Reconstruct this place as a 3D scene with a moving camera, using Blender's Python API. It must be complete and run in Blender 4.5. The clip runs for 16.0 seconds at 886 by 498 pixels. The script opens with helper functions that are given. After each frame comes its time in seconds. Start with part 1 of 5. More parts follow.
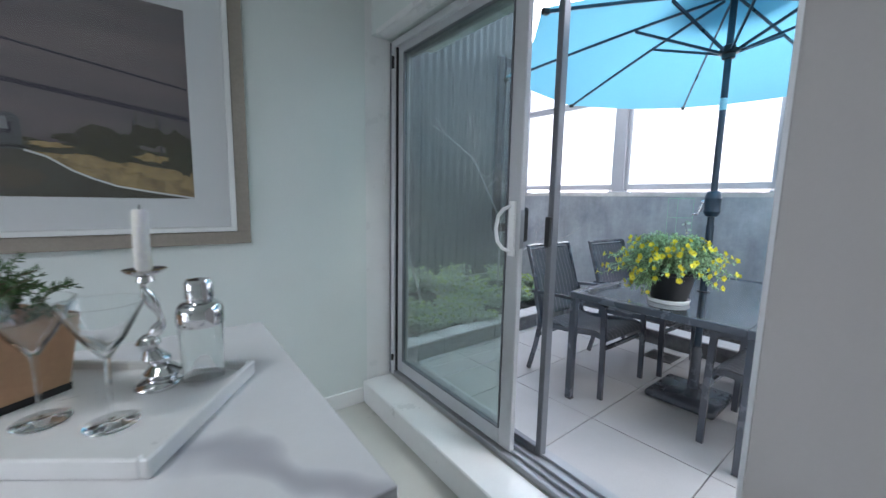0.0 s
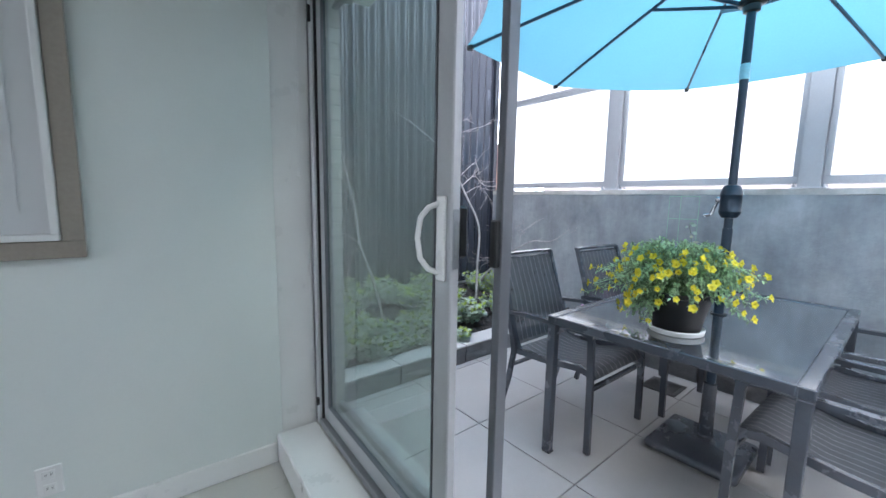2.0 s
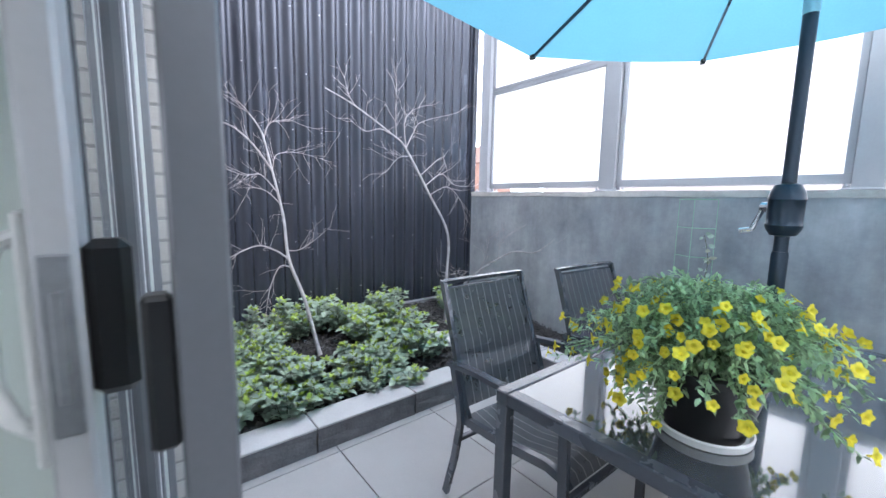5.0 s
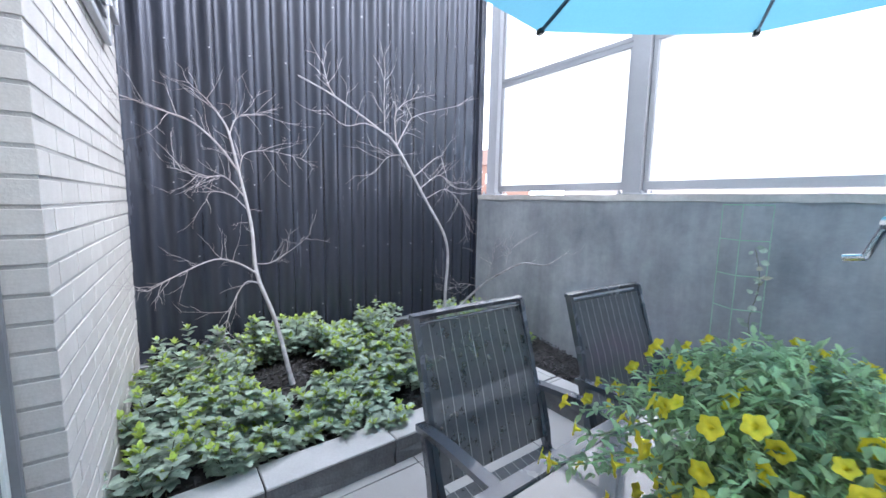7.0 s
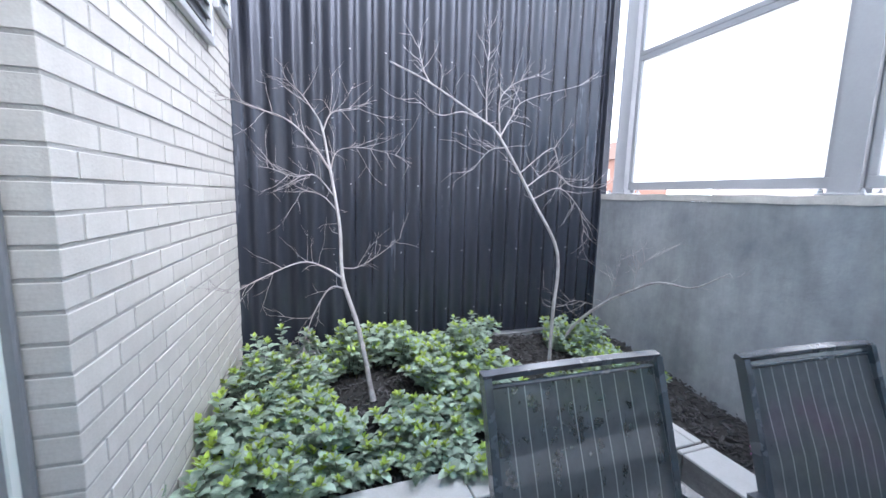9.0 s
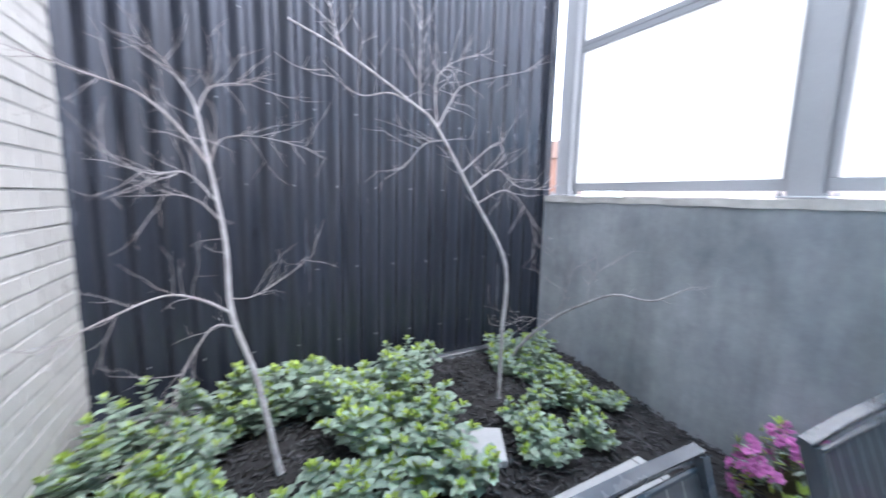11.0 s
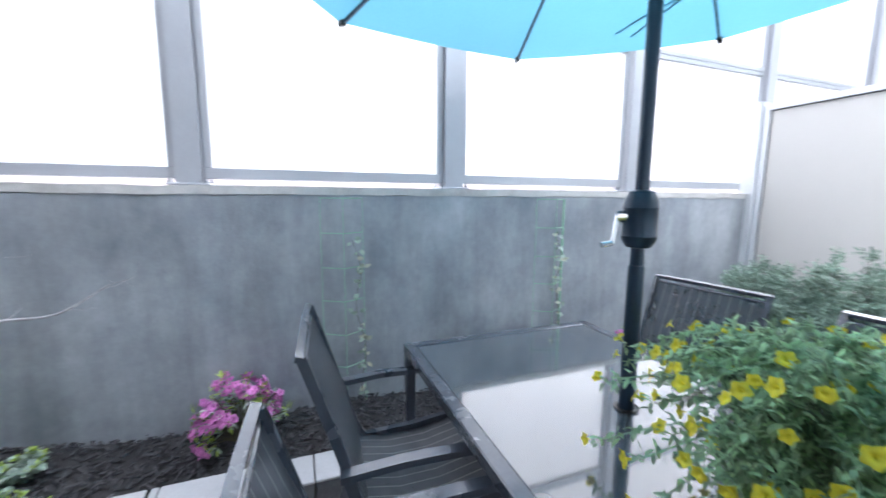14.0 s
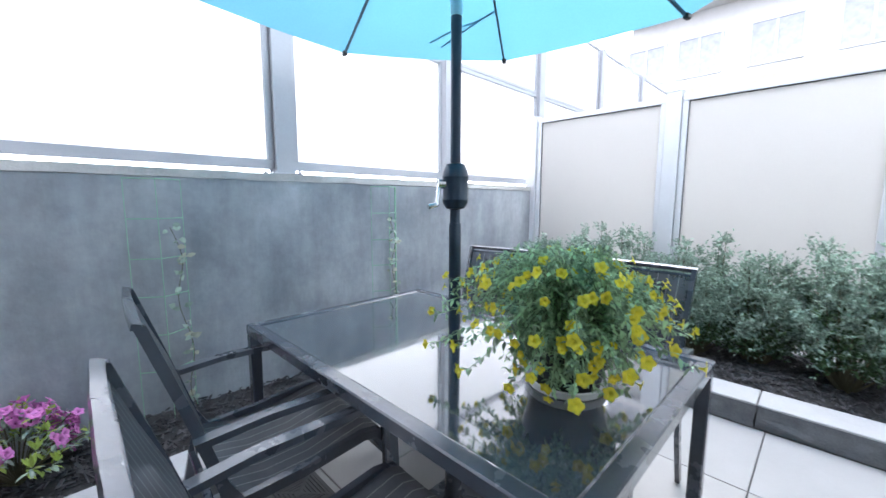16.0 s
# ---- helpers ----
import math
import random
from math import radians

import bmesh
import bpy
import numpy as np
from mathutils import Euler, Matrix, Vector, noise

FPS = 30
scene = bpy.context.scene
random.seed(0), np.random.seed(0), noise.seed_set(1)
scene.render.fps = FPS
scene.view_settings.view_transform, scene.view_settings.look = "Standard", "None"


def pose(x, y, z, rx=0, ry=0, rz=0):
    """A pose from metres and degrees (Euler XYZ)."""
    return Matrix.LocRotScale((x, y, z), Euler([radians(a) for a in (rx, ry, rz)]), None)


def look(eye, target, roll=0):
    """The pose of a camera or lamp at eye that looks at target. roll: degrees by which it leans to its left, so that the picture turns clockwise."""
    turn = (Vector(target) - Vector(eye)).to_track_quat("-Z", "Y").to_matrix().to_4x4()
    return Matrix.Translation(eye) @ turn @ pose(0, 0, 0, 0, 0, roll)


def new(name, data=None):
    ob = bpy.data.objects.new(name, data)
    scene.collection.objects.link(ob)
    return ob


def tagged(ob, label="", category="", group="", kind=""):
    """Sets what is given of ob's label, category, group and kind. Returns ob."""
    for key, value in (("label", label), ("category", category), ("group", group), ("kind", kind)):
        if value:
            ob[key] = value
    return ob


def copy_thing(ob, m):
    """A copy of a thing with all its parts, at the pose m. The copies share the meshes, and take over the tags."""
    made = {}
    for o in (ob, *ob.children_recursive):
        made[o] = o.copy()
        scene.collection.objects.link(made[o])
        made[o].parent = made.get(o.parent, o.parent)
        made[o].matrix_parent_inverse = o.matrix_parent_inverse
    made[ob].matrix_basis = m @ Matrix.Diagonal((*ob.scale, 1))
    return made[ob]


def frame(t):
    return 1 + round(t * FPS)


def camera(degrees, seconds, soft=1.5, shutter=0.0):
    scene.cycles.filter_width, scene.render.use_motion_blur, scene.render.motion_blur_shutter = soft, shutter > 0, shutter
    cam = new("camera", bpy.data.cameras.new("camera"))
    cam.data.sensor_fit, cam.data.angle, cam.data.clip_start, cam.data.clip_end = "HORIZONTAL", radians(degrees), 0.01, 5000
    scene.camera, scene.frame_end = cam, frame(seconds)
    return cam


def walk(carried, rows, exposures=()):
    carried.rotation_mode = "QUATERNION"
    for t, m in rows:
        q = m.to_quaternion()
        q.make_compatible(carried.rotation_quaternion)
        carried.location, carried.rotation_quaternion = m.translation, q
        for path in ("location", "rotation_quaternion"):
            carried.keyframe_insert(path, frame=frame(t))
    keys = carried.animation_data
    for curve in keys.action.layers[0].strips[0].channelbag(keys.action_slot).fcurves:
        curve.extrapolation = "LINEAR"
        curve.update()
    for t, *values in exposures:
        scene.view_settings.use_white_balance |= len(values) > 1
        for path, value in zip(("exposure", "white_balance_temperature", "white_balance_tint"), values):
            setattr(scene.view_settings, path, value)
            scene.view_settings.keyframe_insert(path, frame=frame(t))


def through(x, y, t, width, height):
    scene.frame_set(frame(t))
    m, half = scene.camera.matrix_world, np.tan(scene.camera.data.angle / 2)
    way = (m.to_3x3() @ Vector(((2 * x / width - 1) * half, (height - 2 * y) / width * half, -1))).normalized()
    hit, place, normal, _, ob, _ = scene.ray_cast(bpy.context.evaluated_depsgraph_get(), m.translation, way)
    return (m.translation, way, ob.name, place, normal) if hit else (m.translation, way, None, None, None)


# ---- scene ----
cam = camera(97.8, 16.0, shutter=0.5)
PATH = [
    (0, (1.4, 0.405, 1.291), (2.647, 1.948, 1.034), 1.1),
    (0.5, (1.531, 0.503, 1.273), (2.797, 2.03, 1.017), 1.4),
    (1, (1.677, 0.543, 1.297), (2.941, 2.07, 1.035), 1.1),
    (1.5, (1.829, 0.603, 1.281), (3.094, 2.13, 1.024), 1.2),
    (2, (1.981, 0.674, 1.276), (3.241, 2.207, 1.024), 1.0),
    (2.5, (2.14, 0.758, 1.291), (3.403, 2.288, 1.033), 1.2),
    (3, (2.293, 0.814, 1.286), (3.552, 2.347, 1.033), 1.0),
    (5.5, (2.8, 1.06, 1.317), (4.052, 2.6, 1.067), 1.2),
    (6, (2.903, 1.133, 1.367), (4.151, 2.675, 1.112), 1.3),
    (6.5, (2.994, 1.191, 1.366), (4.231, 2.742, 1.115), 1.3),
    (7, (3.093, 1.223, 1.329), (4.272, 2.82, 1.085), 1.1),
    (7.5, (3.185, 1.263, 1.31), (4.191, 2.975, 1.066), 1.1),
    (8, (3.251, 1.337, 1.319), (4.02, 3.166, 1.069), 1.2),
    (10.5, (3.536, 1.842, 1.393), (4.155, 3.722, 1.107), 1.5),
    (11, (3.554, 1.948, 1.379), (4.526, 3.674, 1.109), 1.3),
    (11.5, (3.557, 2.018, 1.375), (4.945, 3.434, 1.118), 1.1),
    (12, (3.53, 2.067, 1.37), (5.19, 3.153, 1.117), 0.9),
    (12.5, (3.505, 2.095, 1.374), (5.367, 2.778, 1.116), 0.7),
    (13, (3.479, 2.122, 1.39), (5.447, 2.335, 1.11), 0.4),
    (13.5, (3.474, 2.15, 1.379), (5.434, 1.872, 1.098), 0.5),
    (14, (3.474, 2.178, 1.351), (5.331, 1.484, 1.085), 0.4),
    (14.5, (3.444, 2.196, 1.332), (5.16, 1.203, 1.071), 0.2),
    (15, (3.402, 2.23, 1.308), (4.986, 1.035, 1.055), 0.1),
    (15.5, (3.37, 2.268, 1.272), (4.853, 0.949, 1.026), 0.2),
    (16, (3.34, 2.303, 1.24), (4.742, 0.897, 0.993), 0.2),
]
walk(cam, [(t, look(eye, target, roll)) for t, eye, target, roll in PATH])

# ---- building helpers ----
def part(name, bm, material, parent=None, label="", smooth=30, kind=""):
    me = bpy.data.meshes.new(name)
    bm.normal_update()
    bm.to_mesh(me)
    bm.free()
    me.materials.append(material)
    if smooth:
        me.shade_smooth()
        me.set_sharp_from_angle(angle=radians(smooth))
    ob = new(name, me)
    if parent:
        ob.parent = parent
    return tagged(ob, label, kind=kind)


def piece(name, me, parent, m, label=""):
    ob = new(name, me)
    ob.parent = parent
    ob.matrix_basis = m
    return tagged(ob, label)


def thing(name, label, category, x=0, y=0, z=0, rz=0, group="", kind=""):
    ob = new(name)
    ob.empty_display_size = 0.1
    ob.matrix_basis = pose(x, y, z, 0, 0, rz)
    return tagged(ob, label, category, group, kind)


def box(bm, x0, x1, y0, y1, z0, z1, bev=0.0, m=None, seg=1):
    base = Matrix.Translation(((x0 + x1) / 2, (y0 + y1) / 2, (z0 + z1) / 2)) @ Matrix.Diagonal((x1 - x0, y1 - y0, z1 - z0, 1))
    vs = bmesh.ops.create_cube(bm, size=1, matrix=base)["verts"]
    if bev:
        es = list({e for v in vs for e in v.link_edges})
        r = bmesh.ops.bevel(bm, geom=es, offset=bev, segments=seg, profile=0.5, affect="EDGES")
        vs = list({v for f in r["faces"] for v in f.verts} | {v for v in vs if v.is_valid})
    if m is not None:
        bmesh.ops.transform(bm, matrix=m, verts=vs)
    return bm


def boxes(*dims, bev=0.0, m=None):
    bm = bmesh.new()
    for d in dims:
        box(bm, *d, bev=bev, m=m)
    return bm


def tube(bm, pts, radii, n=8, caps=True):
    """A round tube along the points, tapered."""
    pts = [Vector(p) for p in pts]
    if not isinstance(radii, (list, tuple)):
        radii = [radii] * len(pts)
    side, rings = None, []
    for i, p in enumerate(pts):
        d = (pts[min(i + 1, len(pts) - 1)] - pts[max(i - 1, 0)]).normalized()
        side = d.orthogonal().normalized() if side is None else (side - d * side.dot(d)).normalized()
        up = d.cross(side)
        rings.append([bm.verts.new(p + (side * math.cos(a) + up * math.sin(a)) * radii[i]) for a in (2 * math.pi * k / n for k in range(n))])
    for a, b in zip(rings, rings[1:]):
        for k in range(n):
            bm.faces.new((a[k], a[(k + 1) % n], b[(k + 1) % n], b[k]))
    if caps:
        bm.faces.new(rings[0][::-1])
        bm.faces.new(rings[-1])
    return bm


def bar(bm, pts, w, h, up=(0, 0, 1)):
    """A flat bar of width w and height h along the points."""
    pts, up, rings = [Vector(p) for p in pts], Vector(up), []
    for i, p in enumerate(pts):
        d = (pts[min(i + 1, len(pts) - 1)] - pts[max(i - 1, 0)]).normalized()
        s = d.cross(up).normalized()
        u = s.cross(d)
        rings.append([bm.verts.new(p + s * a * w / 2 + u * b * h / 2) for a, b in ((-1, -1), (1, -1), (1, 1), (-1, 1))])
    for a, b in zip(rings, rings[1:]):
        for k in range(4):
            bm.faces.new((a[k], a[(k + 1) % 4], b[(k + 1) % 4], b[k]))
    bm.faces.new(rings[0][::-1])
    bm.faces.new(rings[-1])
    return bm


def soft(bm, w=0.003, seg=1):
    es = [e for e in bm.edges if len(e.link_faces) == 2 and e.calc_face_angle(0) > 0.6]
    bmesh.ops.bevel(bm, geom=es, offset=w, segments=seg, profile=0.5, affect="EDGES")
    return bm


def lathe(bm, profile, n=28, at=(0, 0, 0), close=True):
    rings = [[bm.verts.new((at[0] + r * math.cos(2 * math.pi * k / n), at[1] + r * math.sin(2 * math.pi * k / n), at[2] + z)) for k in range(n)] for r, z in profile]
    for a, b in zip(rings, rings[1:]):
        for k in range(n):
            bm.faces.new((a[k], a[(k + 1) % n], b[(k + 1) % n], b[k]))
    if close:
        bm.faces.new(rings[0][::-1])
        bm.faces.new(rings[-1])
    return bm


class Leaves:
    """Many folded leaves in one mesh."""

    def __init__(self):
        self.v, self.f = [], []

    def leaf(self, p, d, up, length, width, curl=0.15):
        d = d.normalized()
        s = d.cross(up)
        s = s.normalized() if s.length > 1e-4 else d.orthogonal().normalized()
        u = s.cross(d)
        k = len(self.v)
        a, b, c = p + d * length * 0.4 - u * length * curl * 0.15, p + d * length * 0.75 - u * length * curl * 0.45, p + d * length - u * length * curl
        self.v += [p, a + s * width * 0.5 + u * width * 0.14, a - s * width * 0.5 + u * width * 0.14, a, b + s * width * 0.38 + u * width * 0.1, b - s * width * 0.38 + u * width * 0.1, b, c]
        self.f += [(k, k + 1, k + 3), (k, k + 3, k + 2), (k + 3, k + 1, k + 4, k + 6), (k + 2, k + 3, k + 6, k + 5), (k + 6, k + 4, k + 7), (k + 5, k + 6, k + 7)]

    def small(self, p, d, up, length, width):
        s = d.cross(up)
        s = s.normalized() if s.length > 1e-4 else d.orthogonal().normalized()
        k = len(self.v)
        self.v += [p, p + d * length * 0.5 + s * width / 2, p + d * length, p + d * length * 0.5 - s * width / 2]
        self.f += [(k, k + 1, k + 2, k + 3)]

    def mesh(self, name, material):
        me = bpy.data.meshes.new(name)
        me.from_pydata([tuple(v) for v in self.v], [], self.f)
        me.materials.append(material)
        me.shade_smooth()
        return me

    def part(self, name, material, parent, label="", kind=""):
        ob = new(name, self.mesh(name, material))
        ob.parent = parent
        return tagged(ob, label, kind=kind)


def any_way(rng, zmin=-1.0, zmax=1.0):
    z, a = rng.uniform(zmin, zmax), rng.uniform(0, 2 * math.pi)
    r = math.sqrt(max(0, 1 - z * z))
    return Vector((r * math.cos(a), r * math.sin(a), z))


def curve_pts(pts, n=4):
    """A smooth line through the points."""
    pts = [Vector(p) for p in pts]
    ext = [pts[0] * 2 - pts[1]] + pts + [pts[-1] * 2 - pts[-2]]
    out = []
    for i in range(1, len(ext) - 2):
        a, b, c, d = ext[i - 1:i + 3]
        for k in range(n):
            t = k / n
            out.append(0.5 * ((2 * b) + (c - a) * t + (2 * a - 5 * b + 4 * c - d) * t * t + (3 * b - a - 3 * c + d) * t ** 3))
    return out + [pts[-1]]


# ---- materials ----
def mat(name, color, rough=0.5, metal=0.0, spot=0.12, scale=6.0, grain=0.06, grain_scale=90.0, bump=0.15, bump_scale=120.0, island=0.0, each=0.0, rough_var=0.1,
        spec=0.5, tone=None, coat=0.0, stretch=(1, 1, 1), sub=0.0):
    """A surface with stains at one scale and grain at a finer one; tone: the second colour of the stains."""
    m = bpy.data.materials.new(name)
    m.use_nodes = True
    nt = m.node_tree
    n, l = nt.nodes, nt.links
    b = n["Principled BSDF"]
    b.inputs["Metallic"].default_value = metal
    b.inputs["Specular IOR Level"].default_value = spec
    b.inputs["Coat Weight"].default_value = coat
    b.inputs["Coat Roughness"].default_value = 0.08
    if sub:
        b.inputs["Subsurface Weight"].default_value = sub
        b.inputs["Subsurface Radius"].default_value = (0.01, 0.01, 0.005)
    co = n.new("ShaderNodeTexCoord")
    mp = n.new("ShaderNodeMapping")
    mp.inputs["Scale"].default_value = stretch
    l.new(co.outputs["Object"], mp.inputs["Vector"])
    big = n.new("ShaderNodeTexNoise")
    big.inputs["Scale"].default_value, big.inputs["Detail"].default_value, big.inputs["Roughness"].default_value = scale, 5, 0.6
    fine = n.new("ShaderNodeTexNoise")
    fine.inputs["Scale"].default_value, fine.inputs["Detail"].default_value = grain_scale, 3
    l.new(mp.outputs[0], big.inputs["Vector"])
    l.new(mp.outputs[0], fine.inputs["Vector"])
    ramp = n.new("ShaderNodeValToRGB")
    t = tone or tuple(c * (1 - 2 * spot) for c in color)
    lo, hi = ramp.color_ramp.elements
    lo.position, hi.position = 0.32, 0.68
    lo.color, hi.color = (*t, 1), (*color, 1)
    l.new(big.outputs[0], ramp.inputs[0])
    hsv = n.new("ShaderNodeHueSaturation")
    l.new(ramp.outputs[0], hsv.inputs["Color"])
    val = n.new("ShaderNodeMapRange")
    val.inputs["From Min"].default_value, val.inputs["From Max"].default_value = 0.25, 0.75
    val.inputs["To Min"].default_value, val.inputs["To Max"].default_value = 1 - grain, 1 + grain
    l.new(fine.outputs[0], val.inputs[0])
    out = val.outputs[0]
    for amount, node, sock in ((island, "ShaderNodeNewGeometry", "Random Per Island"), (each, "ShaderNodeObjectInfo", "Random")):
        if amount:
            g = n.new(node)
            r = n.new("ShaderNodeMapRange")
            r.inputs["To Min"].default_value, r.inputs["To Max"].default_value = 1 - amount, 1 + amount
            l.new(g.outputs[sock], r.inputs[0])
            mul = n.new("ShaderNodeMath")
            mul.operation = "MULTIPLY"
            l.new(out, mul.inputs[0])
            l.new(r.outputs[0], mul.inputs[1])
            out = mul.outputs[0]
    l.new(out, hsv.inputs["Value"])
    l.new(hsv.outputs[0], b.inputs["Base Color"])
    rr = n.new("ShaderNodeMapRange")
    rr.inputs["To Min"].default_value, rr.inputs["To Max"].default_value = max(0.0, rough - rough_var), min(1.0, rough + rough_var)
    l.new(big.outputs[0], rr.inputs[0])
    l.new(rr.outputs[0], b.inputs["Roughness"])
    if bump:
        bn = n.new("ShaderNodeTexNoise")
        bn.inputs["Scale"].default_value, bn.inputs["Detail"].default_value = bump_scale, 4
        l.new(mp.outputs[0], bn.inputs["Vector"])
        bp = n.new("ShaderNodeBump")
        bp.inputs["Strength"].default_value, bp.inputs["Distance"].default_value = bump, 0.004
        l.new(bn.outputs[0], bp.inputs["Height"])
        l.new(bp.outputs[0], b.inputs["Normal"])
    return m


def pane_mat(name, tint, gloss=0.0, face=0.03):
    """Clear sheet glass: straight through with a tint, and a mirror image by Fresnel."""
    m = bpy.data.materials.new(name)
    m.use_nodes = True
    n, l = m.node_tree.nodes, m.node_tree.links
    n.remove(n["Principled BSDF"])
    tr, gl, mx, lw, pw, ad = (n.new(k) for k in ("ShaderNodeBsdfTransparent", "ShaderNodeBsdfGlossy", "ShaderNodeMixShader", "ShaderNodeLayerWeight", "ShaderNodeMath", "ShaderNodeMath"))
    tr.inputs[0].default_value = (*tint, 1)
    gl.inputs["Roughness"].default_value = gloss
    lw.inputs["Blend"].default_value = 0.5
    pw.operation, pw.inputs[1].default_value = "POWER", 5.0
    ad.operation, ad.inputs[1].default_value, ad.inputs[2].default_value = "MULTIPLY_ADD", 0.85, face
    l.new(lw.outputs["Facing"], pw.inputs[0])
    l.new(pw.outputs[0], ad.inputs[0])
    l.new(ad.outputs[0], mx.inputs[0])
    l.new(tr.outputs[0], mx.inputs[1])
    l.new(gl.outputs[0], mx.inputs[2])
    l.new(mx.outputs[0], n["Material Output"].inputs[0])
    return m


def thin_mat(name, color, through=0.5, rough=0.6, clear=0.0, grain=0.05, scale=20.0, each=0.0, island=0.0, spot=0.12):
    """Cloth, leaf or frosted sheet that lets light through; clear: the share that passes straight."""
    m = mat(name, color, rough, spot=spot, grain=grain, scale=scale, bump=0.05, each=each, island=island)
    n, l = m.node_tree.nodes, m.node_tree.links
    b = n["Principled BSDF"]
    tl, mx = n.new("ShaderNodeBsdfTranslucent"), n.new("ShaderNodeMixShader")
    l.new(b.inputs["Base Color"].links[0].from_socket, tl.inputs[0])
    mx.inputs[0].default_value = through
    l.new(b.outputs[0], mx.inputs[1])
    l.new(tl.outputs[0], mx.inputs[2])
    last = mx.outputs[0]
    if clear:
        tr, m2 = n.new("ShaderNodeBsdfTransparent"), n.new("ShaderNodeMixShader")
        m2.inputs[0].default_value = clear
        l.new(last, m2.inputs[1])
        l.new(tr.outputs[0], m2.inputs[2])
        last = m2.outputs[0]
    l.new(last, n["Material Output"].inputs[0])
    return m

# ---- light ----
world = bpy.data.worlds.new("sky")
scene.world = world
world.use_nodes = True
wn, wl = world.node_tree.nodes, world.node_tree.links
sky = wn.new("ShaderNodeTexSky")
sky.sky_type, sky.sun_disc = "NISHITA", False
sky.sun_elevation, sky.sun_rotation = radians(52), radians(150)
cloud = wn.new("ShaderNodeMix")
cloud.data_type = "RGBA"
cloud.inputs["Factor"].default_value = 0.88
cloud.inputs["B"].default_value = (60.0, 62.7, 73.0, 1)
wl.new(sky.outputs[0], cloud.inputs["A"])
wl.new(cloud.outputs["Result"], wn["Background"].inputs["Color"])
wn["Background"].inputs["Strength"].default_value = 0.12

sun_data = bpy.data.lights.new("sun", "SUN")
sun_data.energy, sun_data.angle, sun_data.color = 2.0, radians(25), (1, 0.97, 0.93)
sun = new("sun", sun_data)
sun.matrix_basis = look((0, 0, 0), (-0.3, 0.53, -0.8))

# Added fill lamp for the room, set at an unseen west opening.
room_light = bpy.data.lights.new("room_fill_light", "AREA")
room_light.shape, room_light.size, room_light.size_y, room_light.energy, room_light.color = "RECTANGLE", 2.2, 1.6, 2, (0.9, 0.95, 1.0)
new("room_fill_light", room_light).matrix_basis = look((-2.95, 0.6, 1.5), (0, 0.6, 1.4))

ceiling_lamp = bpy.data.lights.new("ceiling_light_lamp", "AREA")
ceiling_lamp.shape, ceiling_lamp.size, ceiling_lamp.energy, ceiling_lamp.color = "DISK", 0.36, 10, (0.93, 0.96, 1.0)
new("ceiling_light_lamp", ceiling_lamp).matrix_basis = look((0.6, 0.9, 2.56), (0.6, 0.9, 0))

# ---- material list ----
def concrete_mat():
    """Cast concrete with cloudy patches and streaks that run down."""
    m = mat("cast_concrete", (0.41, 0.43, 0.455), 0.72, tone=(0.235, 0.255, 0.285), scale=2.1, grain=0.07, grain_scale=26, bump=0.35, bump_scale=60)
    n, l = m.node_tree.nodes, m.node_tree.links
    b = n["Principled BSDF"]
    old = b.inputs["Base Color"].links[0].from_socket
    co, mp, st, rg, mx = (n.new(k) for k in ("ShaderNodeTexCoord", "ShaderNodeMapping", "ShaderNodeTexNoise", "ShaderNodeMapRange", "ShaderNodeMix"))
    mp.inputs["Scale"].default_value = (1, 2.0, 0.4)
    st.inputs["Scale"].default_value, st.inputs["Detail"].default_value, st.inputs["Roughness"].default_value = 1.3, 6, 0.65
    rg.inputs["From Min"].default_value, rg.inputs["From Max"].default_value, rg.inputs["To Min"].default_value, rg.inputs["To Max"].default_value = 0.34, 0.66, 0.76, 1.2
    mx.data_type, mx.blend_type = "RGBA", "MULTIPLY"
    mx.inputs["Factor"].default_value = 1.0
    l.new(co.outputs["Object"], mp.inputs[0])
    l.new(mp.outputs[0], st.inputs["Vector"])
    l.new(st.outputs[0], rg.inputs[0])
    l.new(old, mx.inputs["A"])
    l.new(rg.outputs[0], mx.inputs["B"])
    l.new(mx.outputs["Result"], b.inputs["Base Color"])
    return m


PAINT = mat("white_wall_paint", (0.745, 0.795, 0.78), 0.55, spot=0.02, scale=1.5, grain=0.01, bump=0.06, bump_scale=300)
TRIM = mat("white_trim_paint", (0.82, 0.83, 0.83), 0.3, spot=0.02, grain=0.01, bump=0.03)
ALU = mat("grey_aluminium", (0.37, 0.385, 0.41), 0.4, 0.35, spot=0.04, grain=0.03, bump=0.03, scale=3)
ALU_MID = mat("mid_grey_aluminium", (0.54, 0.555, 0.58), 0.38, 0.2, spot=0.03, grain=0.02, bump=0.02)
ALU_OUT = mat("weathered_grey_aluminium", (0.22, 0.23, 0.255), 0.42, 0.2, spot=0.05, grain=0.03, bump=0.03, scale=3)
ALU_LIGHT = mat("pale_painted_aluminium", (0.66, 0.68, 0.7), 0.35, 0.1, spot=0.03, grain=0.02, bump=0.02)
ALU_DARK = mat("dark_grey_aluminium", (0.16, 0.17, 0.19), 0.35, 0.3, spot=0.05, grain=0.03, bump=0.03)
FENCE = mat("silver_grey_painted_steel", (0.37, 0.385, 0.41), 0.42, 0.2, spot=0.06, grain=0.03, bump=0.04, scale=2)
RUBBER = mat("black_rubber", (0.015, 0.015, 0.017), 0.6, bump=0.05)
BLACK = mat("black_plastic", (0.012, 0.013, 0.015), 0.35, bump=0.04)
